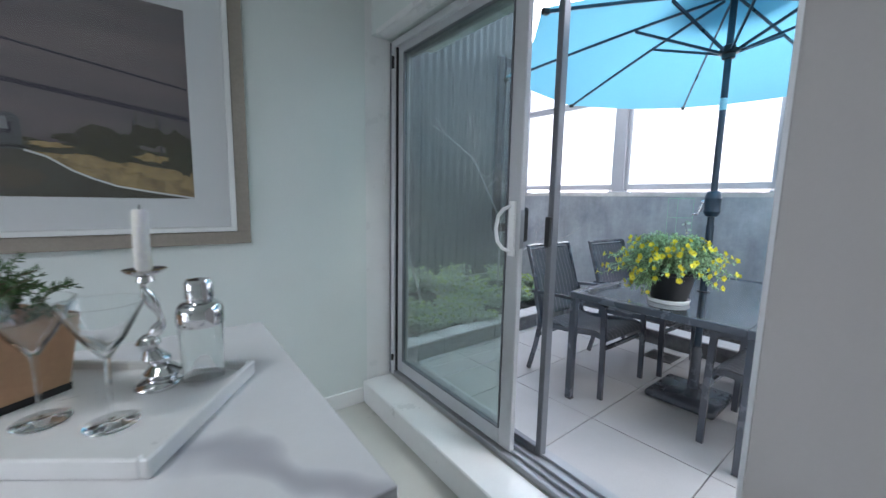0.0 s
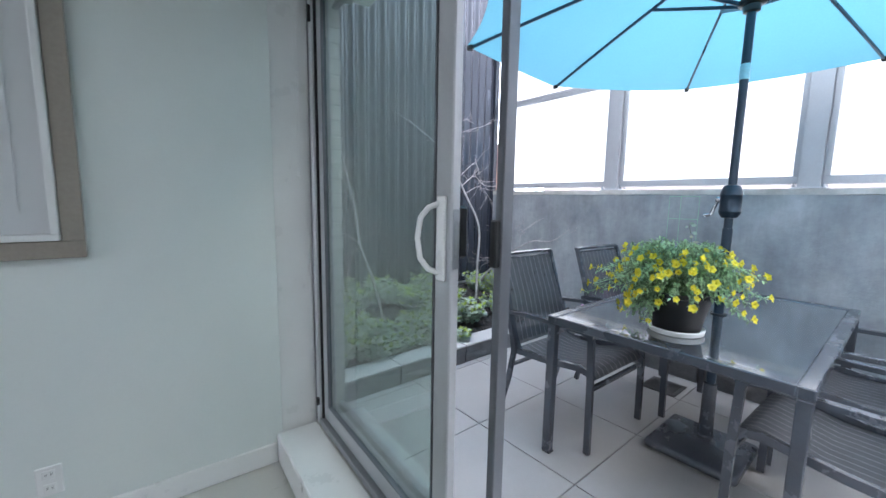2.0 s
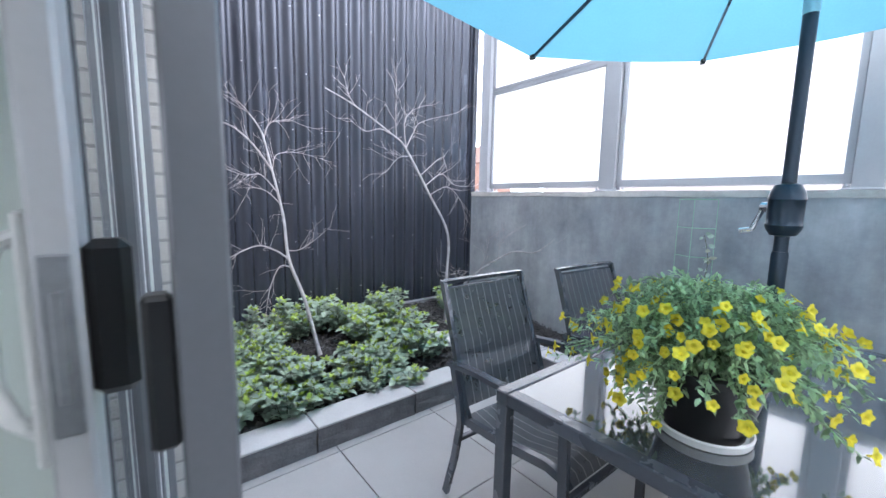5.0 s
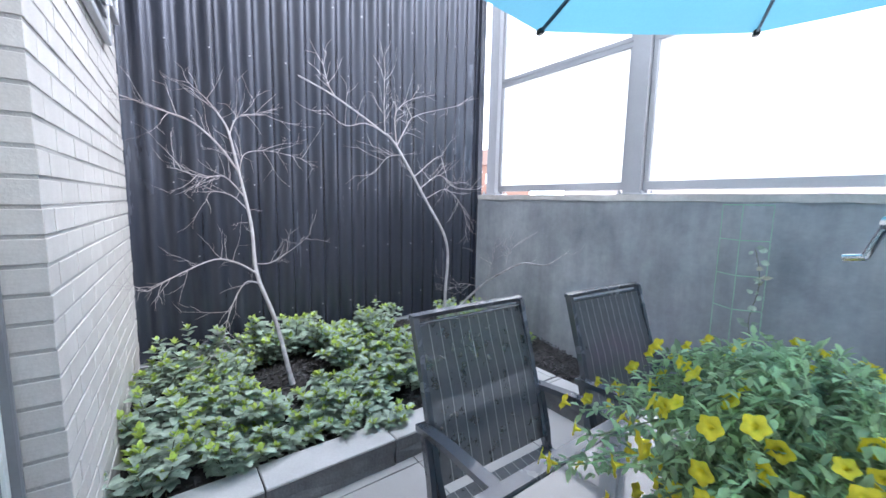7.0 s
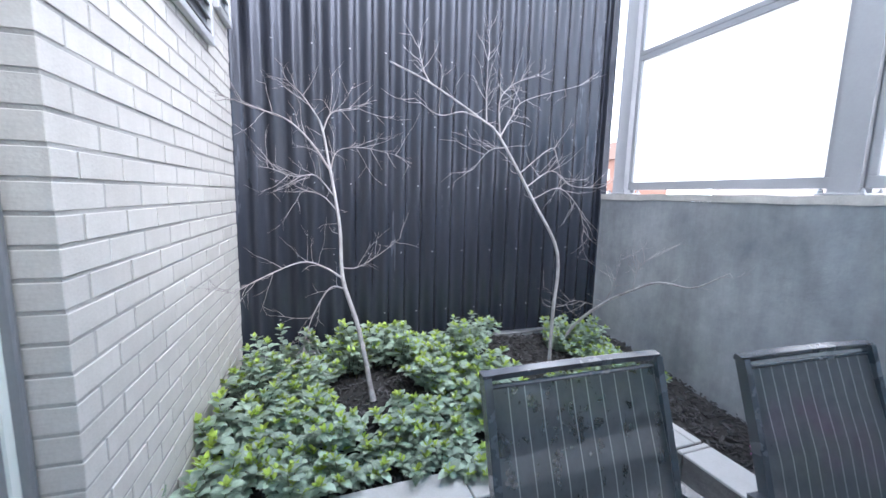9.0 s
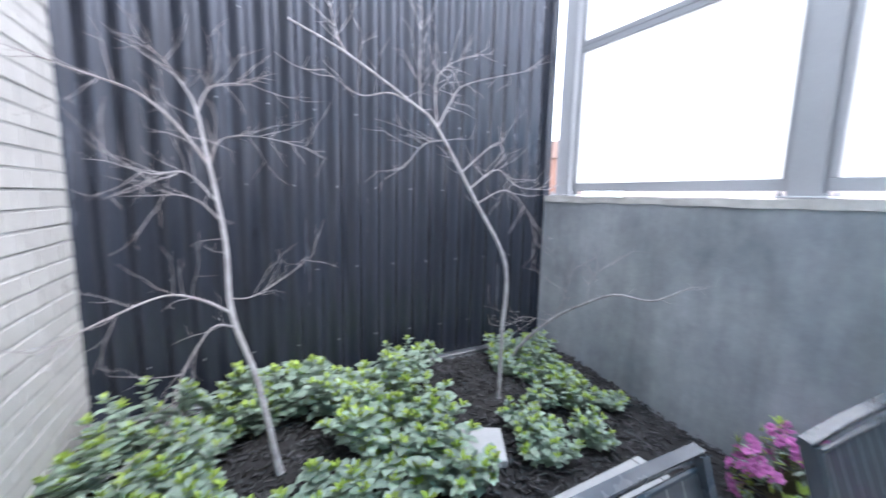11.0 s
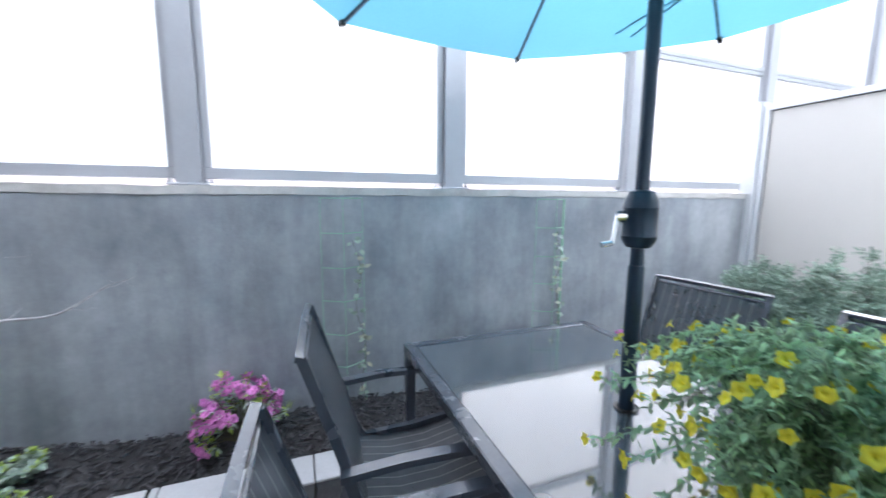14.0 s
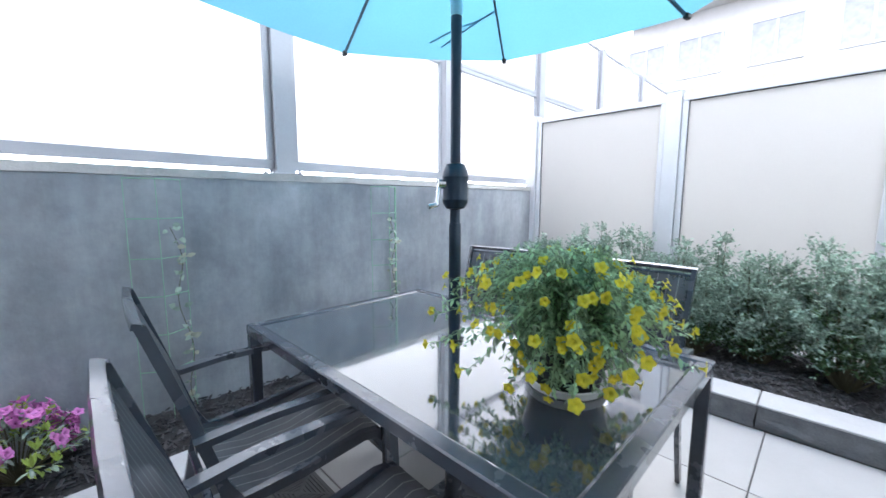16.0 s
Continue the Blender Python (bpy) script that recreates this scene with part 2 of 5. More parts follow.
BRICK = mat("off_white_brick", (0.57, 0.555, 0.54), 0.9, spec=0.2, spot=0.06, scale=14, grain=0.05, grain_scale=160, bump=0.28, bump_scale=90, each=0.05, island=0.04)
MORTAR = mat("grey_mortar", (0.4, 0.395, 0.39), 0.9, spot=0.1, bump=0.5)
CONCRETE = concrete_mat()
CONCRETE_CAP = mat("weathered_pale_concrete", (0.62, 0.6, 0.58), 0.85, spot=0.12, scale=9, bump=0.5)
METAL = mat("dark_corrugated_steel", (0.052, 0.06, 0.084), 0.24, 0.4, coat=0.3, tone=(0.03, 0.035, 0.05), scale=2.5, grain=0.08, bump=0.06, bump_scale=50, stretch=(3, 1, 0.3), spec=0.6)
ZINC = mat("bare_zinc", (0.4, 0.42, 0.45), 0.4, 0.8)
TILE = mat("porcelain_paver", (0.405, 0.402, 0.405), 0.5, spot=0.05, scale=3, grain=0.035, grain_scale=200, bump=0.12, bump_scale=200, each=0.025)
GROUT = mat("dark_joint", (0.09, 0.09, 0.09), 0.9)
# Block sides darkened for shade; the tops get the paler CAPSTONE.
STONE_SHADED = mat("shaded_split_faced_block", (0.19, 0.19, 0.2), 0.9, tone=(0.11, 0.11, 0.12), scale=8, grain=0.14, grain_scale=120, bump=0.8, bump_scale=70, each=0.06)
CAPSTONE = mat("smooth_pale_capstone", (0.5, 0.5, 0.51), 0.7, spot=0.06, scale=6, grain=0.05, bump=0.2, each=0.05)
SOIL = mat("dark_mulch_soil", (0.042, 0.04, 0.042), 0.95, spot=0.25, scale=20, grain=0.3, bump=1.0, bump_scale=60)
CHIP = mat("dark_bark_mulch", (0.062, 0.06, 0.065), 0.85, spot=0.2, island=0.6, bump=0.5)
FROST = thin_mat("frosted_glass", (0.86, 0.86, 0.85), 0.94, 0.35, grain=0.01, scale=1.0, spot=0.005)
SATIN = thin_mat("satin_white_glass", (0.64, 0.63, 0.615), 0.72, 0.35, grain=0.01, scale=1.0, spot=0.01)
GLASS = pane_mat("tinted_door_glass", (0.74, 0.83, 0.81), 0.0, 0.23)
CLEAR = pane_mat("clear_glass", (0.97, 0.98, 0.98))
FLOOR_IN = mat("pale_floor_tile", (0.62, 0.62, 0.58), 0.3, spot=0.05, scale=2, grain=0.02, bump=0.03)
ROOF = mat("pale_grey_render", (0.55, 0.545, 0.53), 0.8, spot=0.04)

# ---- structure: the ground and the patio floor ----
part("ground", boxes((-300, 300, -300, 300, -0.5, -0.12)), mat("street_asphalt", (0.1, 0.1, 0.1), 0.9, scale=0.3), None, "grey street and open ground beyond the patio", 0, "structure")
floor = part("floor", boxes((2.62, 5.8, -1.6, 4.4, -0.11, -0.012)), GROUT, None, "patio bed under large pale porcelain pavers", 0, "structure")

# ---- house wall with the door opening ----
# the house stands 2.9 degrees askew of the patio; its things are built square and then turned
HOUSE = pose(2.65, 1.45, 0, 0, 0, -2.9) @ Matrix.Translation((-2.65, -1.45, 0))


def in_house(ob):
    ob.matrix_basis = HOUSE @ ob.matrix_basis
    return ob


DOOR_S, DOOR_N, DOOR_TOP = 0.586, 2.53, 2.22
wall_house = in_house(part("wall_house", boxes((2.62, 2.93, -7.0, DOOR_S, 0, 5.6), (2.5, 2.93, DOOR_S, DOOR_N, DOOR_TOP, 5.6), (2.5, 2.7, DOOR_N + 0.02, 4.6, 0, 5.6)), PAINT, None, "white house wall with a wide sliding door opening", 0, "structure"))
# The wall end is backlit; its dimness is put into a grey colour.
in_house(part("wall_column", soft(boxes((2.5, 2.6195, -2.15, DOOR_S + 0.004, 0, 2.62)), 0.004), mat("backlit_warm_grey_wall", (0.44, 0.425, 0.42), 0.6, spot=0.03, scale=1.5, grain=0.01, bump=0.06, bump_scale=300), None, "warm grey wall end beside the door, darkened as if backlit", 30, "structure"))
in_house(part("wall_north", boxes((-3.0, 2.451, 2.51, 2.7, 0, 2.62)), PAINT, None, "white painted wall of the room", 0, "structure"))
in_house(part("wall_south", boxes((-3.0, 2.5, -2.3, -2.15, 0, 2.62)), PAINT, None, "white painted wall of the room", 0, "structure"))
# No such window is known; the opening is added for the fill lamp.
in_house(part("wall_west", boxes((-3.15, -3.0, -2.3, 2.7, 0, 0.7), (-3.15, -3.0, -2.3, 2.7, 2.3, 2.62), (-3.15, -3.0, -2.3, -0.5, 0.7, 2.3), (-3.15, -3.0, 1.7, 2.7, 0.7, 2.3)), PAINT, None, "unseen white wall with an opening added for the fill lamp", 0, "structure"))
in_house(part("ceiling", boxes((-3.15, 2.5, -2.3, 2.7, 2.62, 2.75)), PAINT, None, "plain white ceiling", 0, "structure"))
in_house(part("floor_inside", boxes((-3.15, 2.6, -2.3, 2.55, -0.12, 0.0)), FLOOR_IN, None, "pale smooth indoor floor", 0, "structure"))
in_house(part("baseboard", soft(boxes((-3.0, 2.424, 2.497, 2.5095, 0.0, 0.1)), 0.004), TRIM, None, "white baseboard along the room wall", 30, "structure"))
in_house(part("trim", soft(boxes((2.424, 2.618, DOOR_S, 2.5095, 0.0, 0.142)), 0.006), TRIM, None, "white raised sill below the sliding door", 30, "structure"))
in_house(part("casing", soft(boxes((2.4515, 2.62, 2.522, 2.7, 0.0, 2.62)), 0.003), TRIM, None, "white painted casing beside the sliding door", 30, "structure"))
in_house(part("threshold", boxes((2.6185, 2.805, DOOR_S, 2.549, -0.1, 0.1415)), CONCRETE_CAP, None, "pale concrete threshold under the door track", 0, "structure"))

# brick facing beside the door: bricks last in the file
wall_brick = part("wall_brick", boxes((-0.2, -0.003, 0.003, 1.7, 0, 5.6)), MORTAR, None, "off-white brick facing with recessed grey joints", 0, "structure")
wall_brick.matrix_basis = pose(2.864, 2.587, 0, 0, 0, -2.9)

# ---- concrete garden wall ----
def concrete_wall():
    bm = bmesh.new()
    box(bm, 5.75, 6.12, -9.0, 4.5, -0.12, 1.3575)
    wall = part("wall_concrete", bm, CONCRETE, None, "grey cast concrete garden wall with stains and a pale top", 0, "structure")
    bm = bmesh.new()
    box(bm, 5.745, 6.125, -9.0, 4.5, 1.358, 1.402)
    bmesh.ops.subdivide_edges(bm, edges=[e for e in bm.edges if abs(e.verts[0].co.y - e.verts[1].co.y) > 1], cuts=160)
    for v in bm.verts:
        if v.co.z > 1.38 or v.co.x < 5.8:
            v.co += Vector((0.006, 0, 0.008)) * noise.noise(v.co * 6.0)
    part("wall_top", bm, CONCRETE_CAP, wall)
concrete_wall()


# ---- corrugated steel wall ----
def steel_wall():
    x0, x1, z0, z1, pitch, depth = 2.89, 5.765, 0.17, 4.9, 0.118, 0.036
    bm = bmesh.new()
    prof, x = [], x0
    shape = [(k / 10, 0.5 - 0.5 * math.cos(2 * math.pi * k / 10)) for k in range(10)]
    while x < x1:
        prof += [(min(x + a * pitch, x1), 4.25 + depth * (1 - b)) for a, b in shape]
        x += pitch
    front = [(bm.verts.new((px, py, z0)), bm.verts.new((px, py, z1))) for px, py in prof]
    back = [(bm.verts.new((px, py + 0.004, z0)), bm.verts.new((px, py + 0.004, z1))) for px, py in prof]
    for s, flip in ((front, False), (back, True)):
        for a, b in zip(s, s[1:]):
            f = (a[0], b[0], b[1], a[1])
            bm.faces.new(f[::-1] if flip else f)
    w = part("wall_steel", bm, METAL, None, "dark blue-grey corrugated steel wall with weathered streaks", 50, "structure")
    part("backing", boxes((x0, x1, 4.29, 4.42, -0.1, z1)), METAL, w)
    part("edge_trim", soft(boxes((x1 - 0.03, x1 + 0.035, 4.235, 4.29, 0.15, z1))), METAL, w)
    part("base_flashing", soft(boxes((x0, x1, 4.2, 4.262, 0.235, 0.26), (x0, x1, 4.2, 4.21, 0.14, 0.235))), ZINC, w)
    bm = bmesh.new()
    lathe(bm, [(0.004, 0.0), (0.004, 0.003), (0.0028, 0.005)], 6)
    bmesh.ops.rotate(bm, verts=bm.verts, matrix=Matrix.Rotation(radians(90), 3, "X"))
    me = bpy.data.meshes.new("screw")
    bm.to_mesh(me)
    bm.free()
    me.materials.append(ZINC)
    for i in range(2, 25):
        for j, z in enumerate((0.5, 0.95, 1.4, 1.85, 2.3, 2.75)):
            if (i + j) % 2 == 0:
                piece("screw", me, w, pose(x0 + (i + 0.5) * pitch, 4.25, z + 0.02 * math.sin(i * 3.1 + j)))
steel_wall()


# ---- fence of frosted glass on the concrete wall ----
def glass_fence():
    t = thing("glass_fence", "silver-grey steel fence with frosted glass panels on the wall", "fence", 5.95, 0, 1.405)
    posts = [4.202, 2.713, 1.202, -0.346, -1.93, -3.6, -5.3, -7.0]
    shaft = bmesh.new()
    outline = ((-0.062, -0.062), (-0.05, -0.062), (-0.05, -0.028), (0.05, -0.028), (0.05, -0.062), (0.062, -0.062), (0.062, 0.062), (0.05, 0.062), (0.05, 0.028), (-0.05, 0.028), (-0.05, 0.062), (-0.062, 0.062))
    low, high = [[shaft.verts.new((x, y, z)) for x, y in outline] for z in (0.0125, 2.05)]
    for k in range(12):
        shaft.faces.new((low[k], low[(k + 1) % 12], high[(k + 1) % 12], high[k]))
    shaft.faces.new(low[::-1])
    shaft.faces.new(high)
    soft(shaft, 0.002)
    first = part("post", shaft, FENCE, t, "steel post bolted onto the wall")
    plate = part("base_plate", soft(boxes((-0.09, 0.09, -0.1, 0.1, 0.0, 0.012))), FENCE, first)
    bolt = part("bolt", lathe(bmesh.new(), [(0.013, 0.012), (0.013, 0.024), (0.007, 0.025), (0.007, 0.036)], 6), ZINC, first)
    for i, y in enumerate(posts):
        if i:
            post = piece("post", first.data, t, pose(0, y, 0), "steel post bolted onto the wall")
            piece("base_plate", plate.data, post, pose(0, 0, 0))
        else:
            post = first
            post.matrix_basis = pose(0, y, 0)
        for sx, sy in ((-1, -1), (-1, 1), (1, 1), (1, -1)):
            if i == 0 and (sx, sy) == (-1, -1):
                bolt.matrix_basis = pose(-0.075, -0.082, 0)
            else:
                piece("bolt", bolt.data, post, pose(0.075 * sx, 0.082 * sy, 0))
    for a, b in zip(posts, posts[1:]):
        for z0, z1 in ((0.06, 1.094), (1.096, 2.055)):
            y0, y1, f = b + 0.066, a - 0.066, 0.036
            fr = boxes((-0.022, 0.022, y0, y1, z0 - (0.024 if z0 < 0.1 else 0), z0 + f), (-0.022, 0.022, y0, y1, z1 - f, z1), (-0.022, 0.022, y0, y0 + f, z0 + f, z1 - f), (-0.022, 0.022, y1 - f, y1, z0 + f, z1 - f))
            p = part("panel_frame", soft(fr), FENCE, t)
            part("pane", boxes((-0.004, 0.004, y0 + f, y1 - f, z0 + f, z1 - f)), FROST, p, "frosted white glass", 0)
glass_fence()


# ---- frosted divider to the next patio ----
def divider():
    t = thing("privacy_divider", "white aluminium divider with frosted glass panels behind the hedge", "privacy divider", 0, -1.55, 0)
    xs = (5.755, 4.365, 3.0)
    for i, x in enumerate(xs):
        h = 2.17 if i else 2.15
        p = part("post", soft(boxes((x - 0.06, x + 0.06, -0.05, 0.05, 0, h))), ALU_MID, t)
        part("cap", soft(boxes((x - 0.065, x + 0.065, -0.055, 0.055, h, h + 0.01))), ALU_MID, p)
    for a, b in zip(xs, xs[1:]):
        x0, x1, z0, z1, f = b + 0.062, a - 0.062, 0.2, 2.13, 0.045
        p = part("panel_frame", soft(boxes((x0, x1, -0.025, 0.025, z0, z0 + f), (x0, x1, -0.025, 0.025, z1 - f, z1), (x0, x0 + f, -0.025, 0.025, z0 + f, z1 - f), (x1 - f, x1, -0.025, 0.025, z0 + f, z1 - f))), ALU_MID, t)
        part("gasket", boxes((x0 + f, x1 - f, -0.008, 0.008, z1 - f - 0.006, z1 - f), (x1 - f - 0.006, x1 - f, -0.008, 0.008, z0 + f, z1 - f - 0.006)), RUBBER, p, "thin black seal")
        part("pane", boxes((x0 + f, x1 - f - 0.006, -0.004, 0.004, z0 + f, z1 - f - 0.006)), SATIN, p, "frosted white glass", 0)
divider()

# ---- sliding door ----
def sliding_door():
    t = thing("door_1", "pale aluminium sliding glass door, slid half open", "sliding door", 2.62, 0.6, 0.142, kind="structure")
    w, h = 1.905, 2.068
    fr = part("door_frame", soft(boxes((0, 0.062, w - 0.035, w, 0, h), (0, 0.19, 0, w - 0.035, h - 0.04, h), (0, 0.19, 0, 0.03, 0, h - 0.04)), 0.003), ALU_LIGHT, t, "pale aluminium frame")
    part("track", soft(boxes((0, 0.19, 0.03, w - 0.035, 0, 0.03), (0.03, 0.036, 0.03, w - 0.035, 0.03, 0.045), (0.07, 0.076, 0.03, w - 0.035, 0.03, 0.045), (0.125, 0.131, 0.03, w - 0.035, 0.03, 0.045)), 0.002), ALU, t, "grey floor track with rails")
    y0, y1, za, zb, ga, gb = 0.842, 1.855, 0.036, 2.03, 0.115, 1.985
    leaf = part("leaf", soft(boxes((0.02, 0.05, y0, y0 + 0.073, za, zb), (0.02, 0.05, y1 - 0.062, y1, za, zb), (0.02, 0.05, y0 + 0.073, y1 - 0.062, za, ga), (0.02, 0.05, y0 + 0.073, y1 - 0.062, gb, zb)), 0.004), ALU_MID, t, "pale aluminium leaf frame")
    part("gasket", boxes((0.017, 0.053, y0 + 0.073, y0 + 0.079, ga, gb), (0.017, 0.053, y1 - 0.07, y1 - 0.062, ga, gb), (0.017, 0.053, y0 + 0.079, y1 - 0.07, ga, ga + 0.006), (0.017, 0.053, y0 + 0.079, y1 - 0.07, gb - 0.006, gb)), ALU_DARK, leaf, "dark rubber seal")
    part("outer_jamb", soft(boxes((0.031, 0.06, y1 + 0.002, w - 0.0355, 0.032, h - 0.041), (0.0, 0.072, w + 0.001, w + 0.069, 0.0, h), (0.0725, 0.102, w + 0.069, w + 0.086, 0.0, h), (0.052, 0.072, w + 0.0695, w + 0.084, 0.0, h)), 0.004), ALU_OUT, t, "grey aluminium outer jamb beside the brick")
    part("jamb_seal", boxes((0.012, 0.03, y1 + 0.001, w - 0.036, 0.032, h - 0.041)), RUBBER, t, "black seal in the jamb channel", 0)
    pane = part("pane", boxes((0.027, 0.033, y0 + 0.079, y1 - 0.07, ga + 0.006, gb - 0.006)), GLASS, leaf, "grey-green tinted glass", 0)
    pane.visible_shadow = False
    dots = bmesh.new()
    for i in range(17):
        for j in range(17):
            box(dots, 0.0258, 0.0268, y0 + 0.15 + i * 0.052, y0 + 0.1518 + i * 0.052, 0.2 + j * 0.105, 0.2018 + j * 0.105)
    part("dot_pattern", dots, ALU_LIGHT, leaf, "fine white dots printed on the glass", 0, "stuff")
    hd = bmesh.new()
    yy, za, zb = y0 + 0.036, 0.935, 1.125
    tube(hd, [(0.012, yy + 0.008, za), (-0.012, yy + 0.025, za + 0.012), (-0.026, yy + 0.042, za + 0.04), (-0.03, yy + 0.05, (za + zb) / 2), (-0.026, yy + 0.042, zb - 0.04), (-0.012, yy + 0.025, zb - 0.012), (0.012, yy + 0.008, zb)], 0.008, 10)
    box(hd, 0.008, 0.0205, yy - 0.018, yy + 0.018, za - 0.02, zb + 0.02, 0.003)
    part("handle", hd, TRIM, leaf, "white curved pull handle")
    part("lock_plate", soft(boxes((0.024, 0.046, y0 - 0.004, y0 + 0.001, 0.95, 1.11), (0.03, 0.04, y0 - 0.007, y0 - 0.003, 0.98, 1.08)), 0.002), ZINC, leaf, "steel lock plate")
    ext = boxes((0.0505, 0.085, y0 + 0.006, y0 + 0.034, 0.975, 1.12), bev=0.008)
    part("outer_handle", ext, BLACK, leaf, "black outer grip")
    # screen leaf outside
    s0, s1 = 0.748, 1.905
    scr = part("screen_frame", soft(boxes((0.112, 0.152, s0, s0 + 0.028, 0.035, 2.025), (0.112, 0.142, s0 + 0.028, s1, 0.035, 0.07), (0.112, 0.142, s0 + 0.028, s1, 2.005, 2.025)), 0.003), ALU_DARK, t, "dark grey screen door frame")
    lat = bmesh.new()
    box(lat, 0.092, 0.112, s0 + 0.002, s0 + 0.026, 0.96, 1.085, 0.004)
    part("latch", lat, BLACK, scr, "black plastic latch")
    hin = boxes((-0.012, 0.01, w - 0.034, w - 0.022, 0.1, 0.14), (-0.012, 0.01, w - 0.034, w - 0.022, 1.91, 1.98), bev=0.002)
    part("catch", hin, BLACK, t, "small black catches")
    return in_house(t)
sliding_door()


def blind():
    t = thing("roller_blind", "white roller blind rolled up above the sliding door", "blind", 2.57, 0.6, 2.205)
    bm = bmesh.new()
    tube(bm, [(-0.01, 0.0, 0.06), (-0.01, 1.86, 0.06)], 0.06, 24)
    part("roll", bm, TRIM, t)
    part("bottom_bar", soft(boxes((-0.075, -0.06, 0.0, 1.86, 0.0, 0.03))), TRIM, t)
    ch = bmesh.new()
    tube(ch, [(-0.02, 1.84, 0.05), (-0.02, 1.84, -0.75), (-0.02, 1.855, -0.8), (-0.02, 1.87, -0.75), (-0.02, 1.87, 0.05)], 0.0018, 6)
    part("cord", ch, TRIM, t, "thin white pull cord")
    part("cord_weight", lathe(bmesh.new(), [(0.004, 0), (0.008, 0.004), (0.008, 0.03), (0.003, 0.036)], 10, (-0.02, 1.855, -0.835)), TRIM, t)
    in_house(t)
blind()


def outlet():
    t = thing("wall_outlet", "white double socket on the room wall", "outlet", 1.65, 2.51, 0.243)
    part("plate", soft(boxes((-0.036, 0.036, -0.006, 0, -0.057, 0.057)), 0.003), TRIM, t)
    for z in (-0.026, 0.026):
        s = part("socket", soft(boxes((-0.017, 0.017, -0.009, -0.006, z - 0.017, z + 0.017)), 0.002), TRIM, t)
        part("slot", boxes((-0.008, -0.006, -0.0095, -0.0088, z - 0.004, z + 0.006), (0.006, 0.008, -0.0095, -0.0088, z - 0.004, z + 0.006)), BLACK, s)
    in_house(t)
outlet()


# ---- planters ----
def slab_mesh(name, w, d, h, material, rough_front=0.0, bev=0.008):
    bm = bmesh.new()
    box(bm, 0, w, 0, d, 0, h)
    if rough_front:
        bmesh.ops.subdivide_edges(bm, edges=bm.edges[:], cuts=3, use_grid_fill=True)
        for v in bm.verts:
            if v.co.z < h - 0.001:
                v.co += Vector((noise.noise(v.co * 13), noise.noise(v.co * 17 + Vector((5, 0, 0))), 0)) * rough_front
    else:
        soft(bm, bev)
    me = bpy.data.meshes.new(name)
    bm.to_mesh(me)
    bm.free()
    me.materials.append(material)
    return me


def planter_run(name, label, start, length, along, first, deep):
    """A low edging of concrete blocks; along: degrees of its run; its outer face looks to the right of the run."""
    t = thing(name, label, "planter edging", start[0], start[1], 0, along)
    x, w = 0.0, first
    while x < length - 0.02:
        w = min(w, length - x)
        # one stone: side shade goes into its colour, a pale sheet on top
        piece("edging_block", slab_mesh("edging_block", w - 0.005, deep - 0.006, 0.125, STONE_SHADED, 0.012), t, pose(x + 0.0025, 0.006, 0))
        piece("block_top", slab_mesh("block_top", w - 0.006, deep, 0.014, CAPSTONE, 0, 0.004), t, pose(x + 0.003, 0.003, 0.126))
        x, w = x + w, 0.61
    return t


planter_run("planter_edging", "pale grey concrete block edging of the shrub bed", (2.885, 2.808), 2.385, 0, 0.5, 0.18)
planter_run("planter_edging", "pale grey concrete block edging along the concrete wall", (5.27, -0.325), 3.125, 90, 0.651, 0.19)
planter_run("planter_edging", "pale grey concrete block edging of the hedge bed", (5.27, -0.33), 2.34, 180, 0.52, 0.22)


def soil(name, label, x0, x1, y0, y1, height, n_chips, seed):
    rng = random.Random(seed)
    nx, ny = max(4, int((x1 - x0) * 22)), max(4, int((y1 - y0) * 22))
    verts = [(x0 + (x1 - x0) * i / nx, y0 + (y1 - y0) * j / ny) for j in range(ny + 1) for i in range(nx + 1)]
    verts = [(x, y, height(x, y) + 0.012 * noise.noise(Vector((x * 9, y * 9, seed)))) for x, y in verts]
    faces = [(j * (nx + 1) + i, j * (nx + 1) + i + 1, (j + 1) * (nx + 1) + i + 1, (j + 1) * (nx + 1) + i) for j in range(ny) for i in range(nx)]
    me = bpy.data.meshes.new(name)
    me.from_pydata(verts, [], faces)
    me.materials.append(SOIL)
    me.shade_smooth()
    ob = tagged(new(name, me), label, "mulch bed", kind="stuff")
    v, f = [], []
    for _ in range(n_chips):
        x, y = rng.uniform(x0 + 0.02, x1 - 0.02), rng.uniform(y0 + 0.02, y1 - 0.02)
        m = Matrix.Translation((x, y, height(x, y) + rng.uniform(0.004, 0.02))) @ Euler((rng.gauss(0, 0.35), rng.gauss(0, 0.35), rng.uniform(0, 6.3))).to_matrix().to_4x4()
        a, b, c, k = rng.uniform(0.008, 0.03), rng.uniform(0.003, 0.008), rng.uniform(0.001, 0.004), len(v)
        v += [tuple(m @ Vector((sx * a, sy * b, sz * c))) for sz in (-1, 1) for sx, sy in ((-1, -0.7), (0.9, -1), (1, 0.8), (-0.8, 1))]
        f += [tuple(k + i for i in q) for q in ((4, 5, 6, 7), (0, 1, 5, 4), (1, 2, 6, 5), (2, 3, 7, 6), (3, 0, 4, 7))]
    cm = bpy.data.meshes.new("bark_chips")
    cm.from_pydata(v, [], f)
    cm.materials.append(CHIP)
    ch = new("bark_chips", cm)
    ch.parent = ob
    tagged(ch, "dark brown bark chips", kind="stuff")


def bed_n(x, y):
    return 0.1 + 0.12 * min(1, max(0, (y - 3.0) / 0.8)) + 0.02 * math.sin(x * 3.1)


